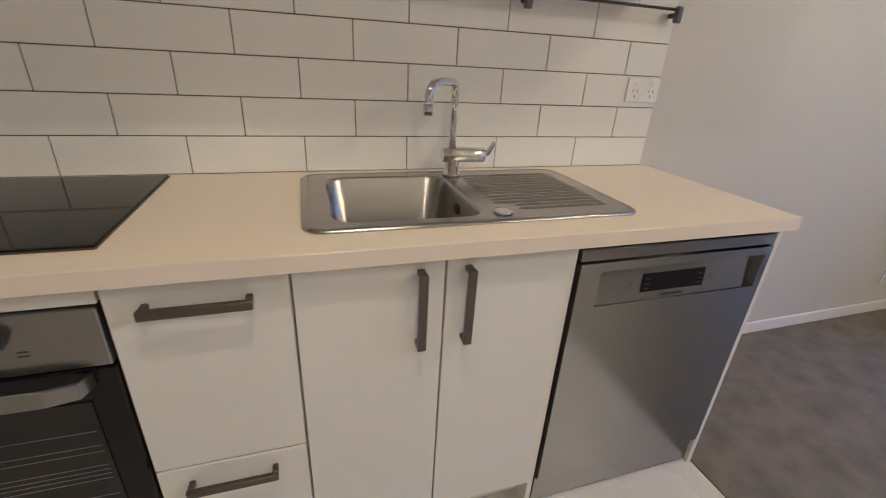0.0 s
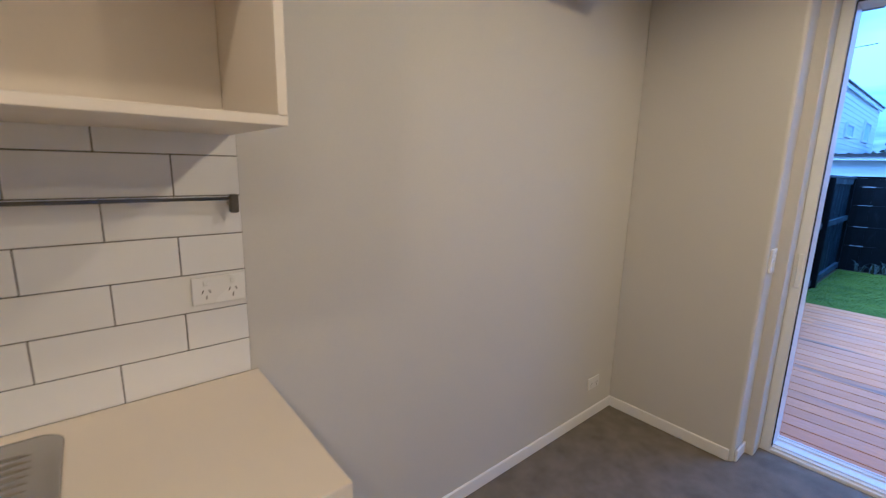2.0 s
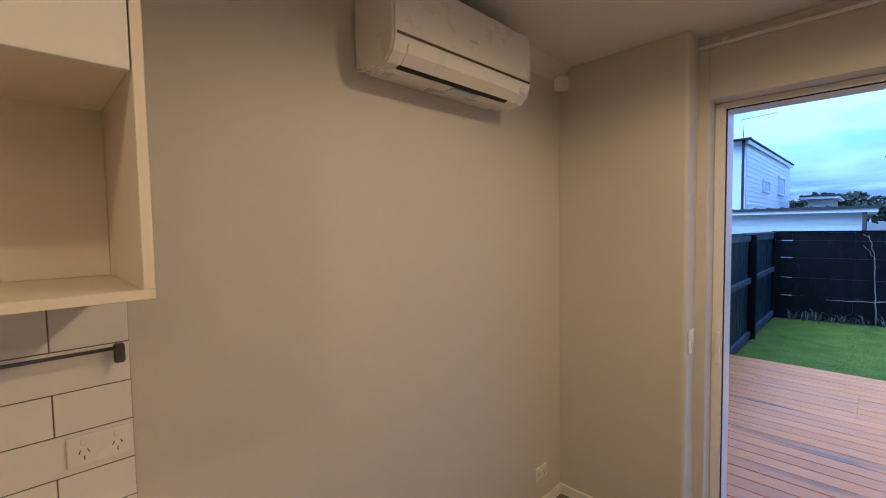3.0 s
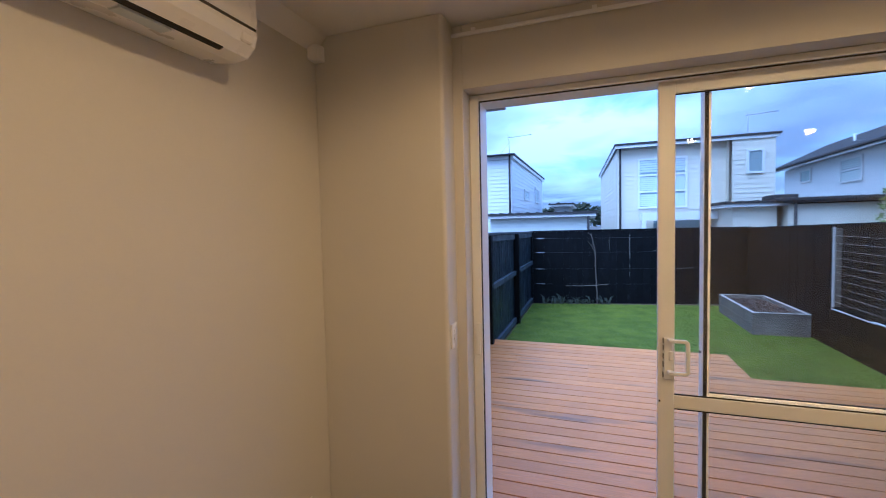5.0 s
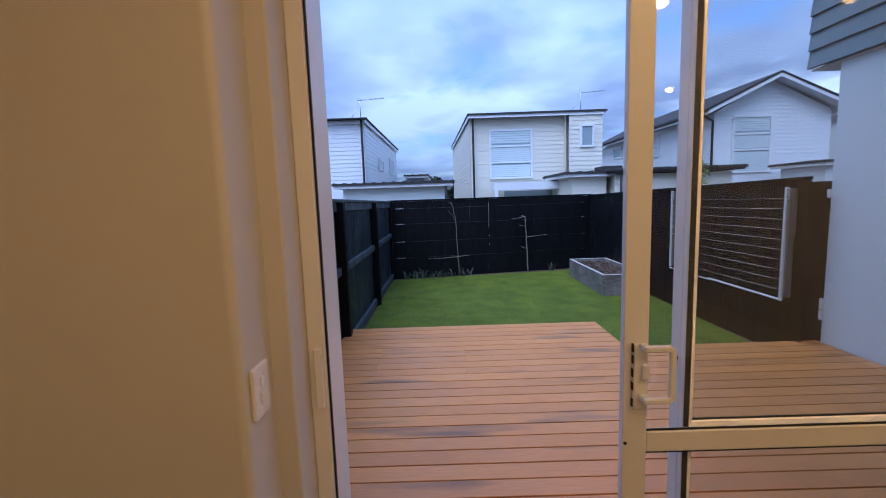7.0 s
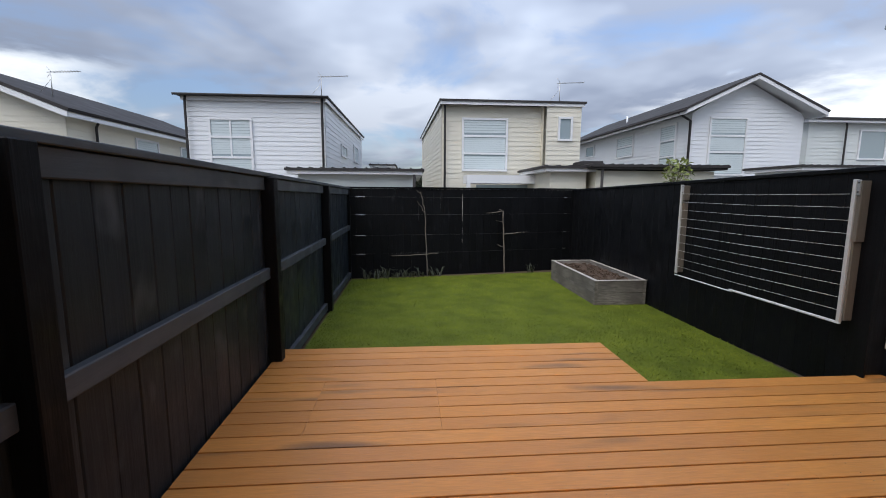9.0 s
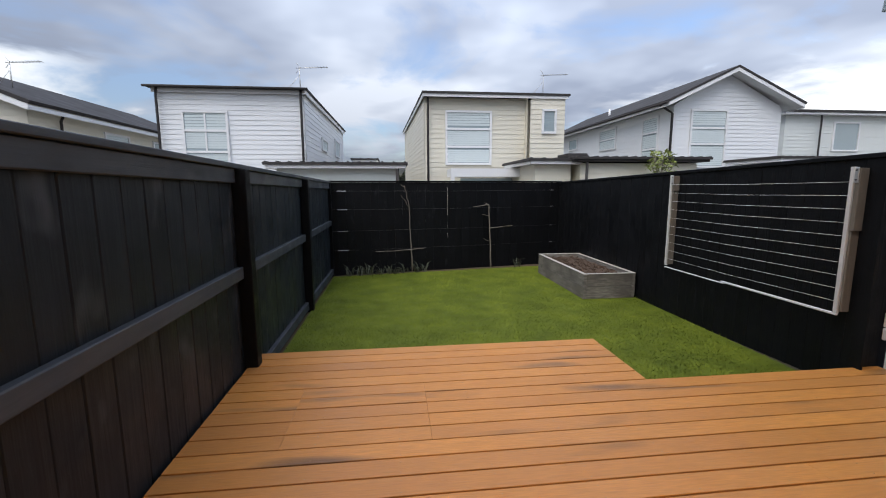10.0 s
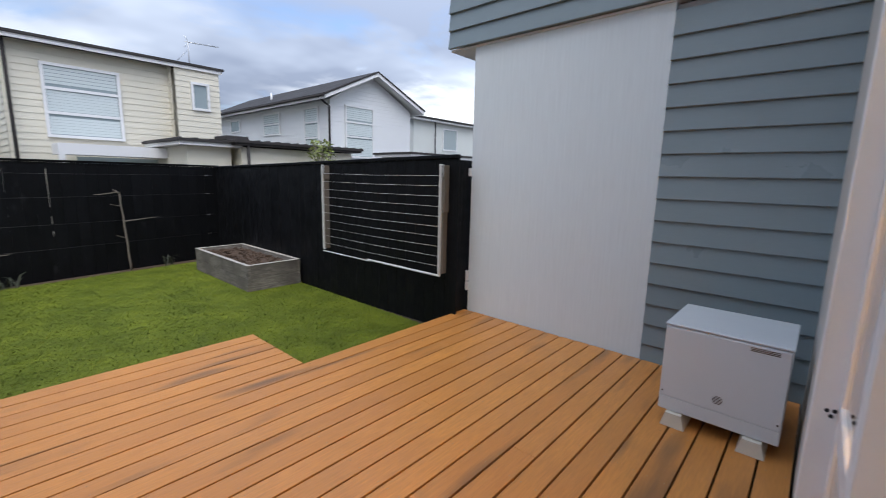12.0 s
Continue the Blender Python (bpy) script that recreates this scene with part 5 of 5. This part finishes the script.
bush("shrub", (14.6, -7.05, 1.1), (0.45, 0.45, 1.15), 420, yellow_leaf, "yellow-green shrub showing above the fence")
bm = bmesh.new()
for _ in range(5000):
    y = random.uniform(-60, 60)
    top = 5.2 + 1.6 * noise.noise((y * 0.11, 0.3, 0)) + 0.8 * noise.noise((y * 0.45, 3.3, 0))
    p = Vector((90 + random.uniform(-4, 4), y, random.uniform(1.5, top)))
    s = random.uniform(0.25, 0.75)
    m = Euler((random.uniform(-1, 1), random.uniform(-1, 1), random.uniform(0, 6))).to_matrix()
    v = [bm.verts.new(p + m @ Vector(q) * s) for q in ((-1, 0, -.2), (0, -1, 0), (1, 0, .2), (0, 1, 0.3), (0, 0, 0.8))]
    bm.faces.new(v[:4]), bm.faces.new((v[0], v[1], v[4])), bm.faces.new((v[2], v[3], v[4]))
tagged(solid("distant_trees", bm, foliage, "dark line of trees on the far ridge", "trees"), kind="stuff")

# ---- pieces: tiles, boards, palings ----
splash = structure("wall_splashback", boxed(-2.39, 1.0995, 1.2015, 1.2093, 0.9005, 1.56), grout, "grout bed behind the white kitchen wall tiles")
TW, TH, J = 0.2925, 0.100, 0.0028


def tile_mesh(w):
    bm = bmesh.new()
    box(bm, 0, w - J, -0.0035, 0.0, 0, TH - J, bevel=0.0011)
    return meshed("tile", bm, tile_glaze)


full = tile_mesh(TW)
half = tile_mesh(0.150)
for r in range(7):
    z, odd = 0.9015 + r * TH, r % 2
    if z > 1.553 - 0.02:
        continue
    if odd:
        piece("tile", half, splash, (1.0985 - 0.150 + J, 1.2015, z))
    x = 1.0985 - (0.150 if odd else 0) - TW + J
    while x > -2.39:
        piece("tile", full, splash, (x, 1.2015, z))
        x -= TW

def weatherboard(length, rise):
    bm = bmesh.new()
    prism(bm, [(0.0, 0.0), (0.035, 0.0), (0.037, 0.005), (0.013, rise + 0.012), (0.0, rise + 0.012)], "x", 0, length)
    return meshed("weatherboard", bm, blue_boards)


low, high = weatherboard(1.012, 0.161), weatherboard(3.10, 0.161)
for k in range(17):
    z = -0.044 + 0.161 * k
    if z < 2.43:
        piece("weatherboard", low, wing, (3.642, -3.577, z))
for k in range(18):
    piece("weatherboard", high, wing, (3.602, -3.5345, 2.62 + 0.161 * k))

deck = thing("deck", (5.4, -1.0, LAWN), "orange-stained timber deck with an L-shaped edge", "deck")
deck["kind"] = "structure"
P = 0.1385
# solid black block: the shade between the boards is put in its colour
bm = bmesh.new()
box(bm, 3.69, 7.20, -1.64, 1.24, -0.46, -0.11)
box(bm, 3.69, 6.40, -3.54, -1.64, -0.46, -0.11)
part("subframe", bm, dark_gap, deck)
meshes = {}


def deck_board(x1, ya, yb):
    """One board below x1, from y ya down to yb."""
    key = round(ya - yb, 3)
    if key not in meshes:
        bm = bmesh.new()
        box(bm, -P + 0.0105, 0, -(ya - yb), -0.0008, -0.032, 0, bevel=0.0016)
        meshes[key] = meshed("board", bm, decking)
    piece("board", meshes[key], deck, (x1, ya, DECK + random.uniform(-0.0012, 0.0012)))


x, i = 7.264, 0
while x > 3.70:
    south = -1.665 if i < 6 else -3.542
    if 5 <= i < 10:
        cuts = [1.245, 0.735, -0.076, south]
    elif i % 5 == 3 and i > 10:
        cuts = [1.245, -1.9, south]
    else:
        cuts = [1.245, south]
    for a, b in zip(cuts, cuts[1:]):
        deck_board(x, a, b)
    x, i = x - P, i + 1
for a, b, x in ((1.245, -1.665, 7.265), (-1.6655, -3.542, 6.4345)):
    bm = bmesh.new()
    box(bm, 0, 0.02, b - a, 0, -0.20, -0.033, bevel=0.002)
    piece("fascia_board", meshed("fascia_board", bm, decking), deck, (x, a, DECK))
bm = bmesh.new()
for k in range(26):
    xb = 7.264 - P * (k + 0.5)
    for ys in (1.0, 0.55, 0.10, -0.35, -0.80, -1.25, -1.7, -2.15, -2.6, -3.05, -3.45):
        if k < 6 and ys < -1.6 or xb < 3.7:
            continue
        for dx in (-0.038, 0.038):
            tube(bm, [(xb + dx, ys, DECK - 0.002), (xb + dx, ys, DECK + 0.0014)], 0.0030, 6)
tagged(part("screw_heads", bm, worn_screw, deck), kind="stuff")

fence_top = 1.485


def fence(name, label, start, direction, length, inward, rails, posts, step=0.148, slits={}, stain=fence_stain, rise=0.0, fall=0.0):
    """A paling fence; inward: the side that faces the garden; rails and posts on that side where given."""
    s, d, n_in = Vector(start), Vector(direction).normalized(), Vector(inward).normalized()
    f = thing(name, (s + d * length / 2)[:2] + (GZ + 0.0,), label, "fence", "garden fences")
    turn = math.atan2(d.y, d.x)

    def put(nm, bm, at, mat=stain):
        ob = piece(nm, meshed(nm, bm, mat) if isinstance(bm, bmesh.types.BMesh) else bm, f, at)
        ob.rotation_euler = (0, math.atan(fall) if nm in ("cap", "top_rail") else 0, turn)
        return ob
    flip = 1.0 if (Matrix.Rotation(turn, 3, "Z") @ Vector((0, 1, 0))).dot(n_in) > 0 else -1.0
    shapes = []
    top = fence_top - 0.035
    for w in ((step - 0.0025, step - 0.0035) if rails else (step - 0.0002, step - 0.0002)):
        bm = bmesh.new()
        box(bm, 0, w, -0.010, 0.010, -0.30, top, bevel=0.005 if rails else 0.0025)
        shapes.append(meshed("paling", bm, stain))
    k = 0
    while k * step < length - 0.02:
        at = s + d * (k * step) + n_in * random.uniform(-0.002, 0.002)
        mesh = shapes[1 if rails and k % 2 else 0]
        if k in slits:
            # shrunk edge that lets slits of daylight through
            w, wide, gaps = step - 0.0002, slits[k][0], slits[k][1:]
            outline = [(0, -0.30), (w, -0.30)]
            for z0, z1 in gaps:
                outline += [(w, z0), (w - wide, z0 + 0.03), (w - wide, z1 - 0.03), (w, z1)]
            bm = bmesh.new()
            prism(bm, outline + [(w, top), (0, top)], "y", -0.010, 0.010)
            mesh = meshed("paling", bm, stain)
        put("paling", mesh, (at.x, at.y, rise - fall * k * step))
        k += 1
    bm = bmesh.new()
    box(bm, -0.02, length + 0.02, flip * -0.035 if rails else -0.03, flip * (0.062 if rails else 0.03), fence_top - 0.034, fence_top, bevel=0.004)
    put("cap", bm, (s.x, s.y, rise), lit_rail_stain if rails else stain)
    stops = [-0.05] + posts + [length + 0.05]
    for z0, z1, t in rails:
        for a, b in zip(stops, stops[1:]):
            bm = bmesh.new()
            box(bm, a + 0.051, b - 0.051, flip * 0.0105, flip * (0.0105 + t), z0, z1, bevel=0.005)
            put("rail" if z0 < 1.2 else "top_rail", bm, (s.x, s.y, 0 if z0 < 1.2 else rise), lit_rail_stain)
    # posts take the darkest stain, which holds the shade on their near side
    for p in posts:
        bm = bmesh.new()
        box(bm, p - 0.05, p + 0.05, flip * 0.0108, flip * 0.112, -0.35, fence_top - 0.036, bevel=0.005)
        put("post", bm, (s.x, s.y, rise - fall * p), fence_stain)
    return f


RAILS = [(0.686, 0.776, 0.045), (fence_top - 0.138, fence_top - 0.037, 0.03), (-0.205, -0.105, 0.045)]
fence("garden_fence", "black-stained paling fence with rails and posts showing", (3.66, 1.275, 0), (1, 0, 0), 7.86, (0, -1, 0), RAILS, [1.17, 3.37, 5.62], step=0.172, stain=faded_lit_stain, rise=0.077, fall=0.0115)
fence("garden_fence", "black-stained paling fence strung with plant wires", (11.545, 1.26, 0), (0.175, -1, 0), 4.68, (-1, -0.175, 0), [], [], slits={14: (0.008, (0.38, 0.50), (0.56, 0.71), (0.80, 1.38)), 11: (0.004, (0.70, 0.76), (1.01, 1.38)), 10: (0.003, (1.12, 1.38)), 8: (0.003, (0.82, 1.16)), 13: (0.003, (0.44, 0.74))})
fence("garden_fence", "black-stained paling fence, flat side to the garden", (6.38, -3.34, 0), (1, 0, 0), 5.98, (0, 1, 0), [], [], rise=0.10, fall=0.020)
structure("fence_return", boxed(6.432, 6.460, -3.600, -3.352, -0.30, fence_top + 0.05, bevel=0.003), fence_stain, "black-stained timber end of the fence against the wall", "fence")
structure("fence_post", boxed(11.50, 11.62, 1.215, 1.335, -0.35, fence_top - 0.04, bevel=0.005), fence_stain, "black-stained timber corner fence post", "post")
for z in (1.30, 0.97, 0.585, 0.235):
    w = thing("plant_wire", (back_x(-1.0) - 0.05, -1.0, z), "thin galvanised plant wire along the black fence", "wire", "plant wires")
    part("wire", tubed([(back_x(1.2) - 0.06, 1.2, z), (back_x(-1) - 0.06, -1.0, z - 0.01), (back_x(-3.25) - 0.06, -3.25, z)], 0.0011, 5), rail_metal, w)
    for y, reach, mat in ((1.03, 0.09, house_trim), (-3.12, 0.03, galvanised)):
        part("strainer", tubed([(back_x(y) - 0.07, y + reach, z), (back_x(y) - 0.07, y - reach, z)], 0.0045, 6), mat, w)

# turf blades over the nearer lawn, one thing that nobody could count
rng = np.random.default_rng(4)
count = 120000
px, py = rng.uniform(6.46, 11.9, count), rng.uniform(-3.3, 1.18, count)
keep = (px < 11.36 - 0.146 * (py - 1.2)) & ~((px < 7.268) & (py > -1.69)) & ~((px > BX0 - 0.02) & (px < BX1 + 0.02) & (py < BY1 + 0.02))
px, py = px[keep], py[keep]
n = len(px)
ang, hgt, wid = rng.uniform(0, 2 * np.pi, n), rng.uniform(0.010, 0.024, n), rng.uniform(0.0024, 0.0055, n)
lean = rng.uniform(0.8, 2.4, n)
base = np.stack([px, py, np.full(n, LAWN - 0.013)], 1)
side = np.stack([np.cos(ang), np.sin(ang), np.zeros(n)], 1) * wid[:, None]
tip = base + np.stack([-np.sin(ang) * lean * hgt, np.cos(ang) * lean * hgt, hgt], 1)
verts = np.stack([base - side, base + side, tip], 1).reshape(-1, 3)
faces = np.arange(n * 3).reshape(-1, 3)
me = bpy.data.meshes.new("turf_blades")
me.from_pydata(verts.tolist(), [], faces.tolist())
me.materials.append(blade_green)
tagged(new("turf_blades", me), "short green artificial grass blades", "grass", kind="stuff")
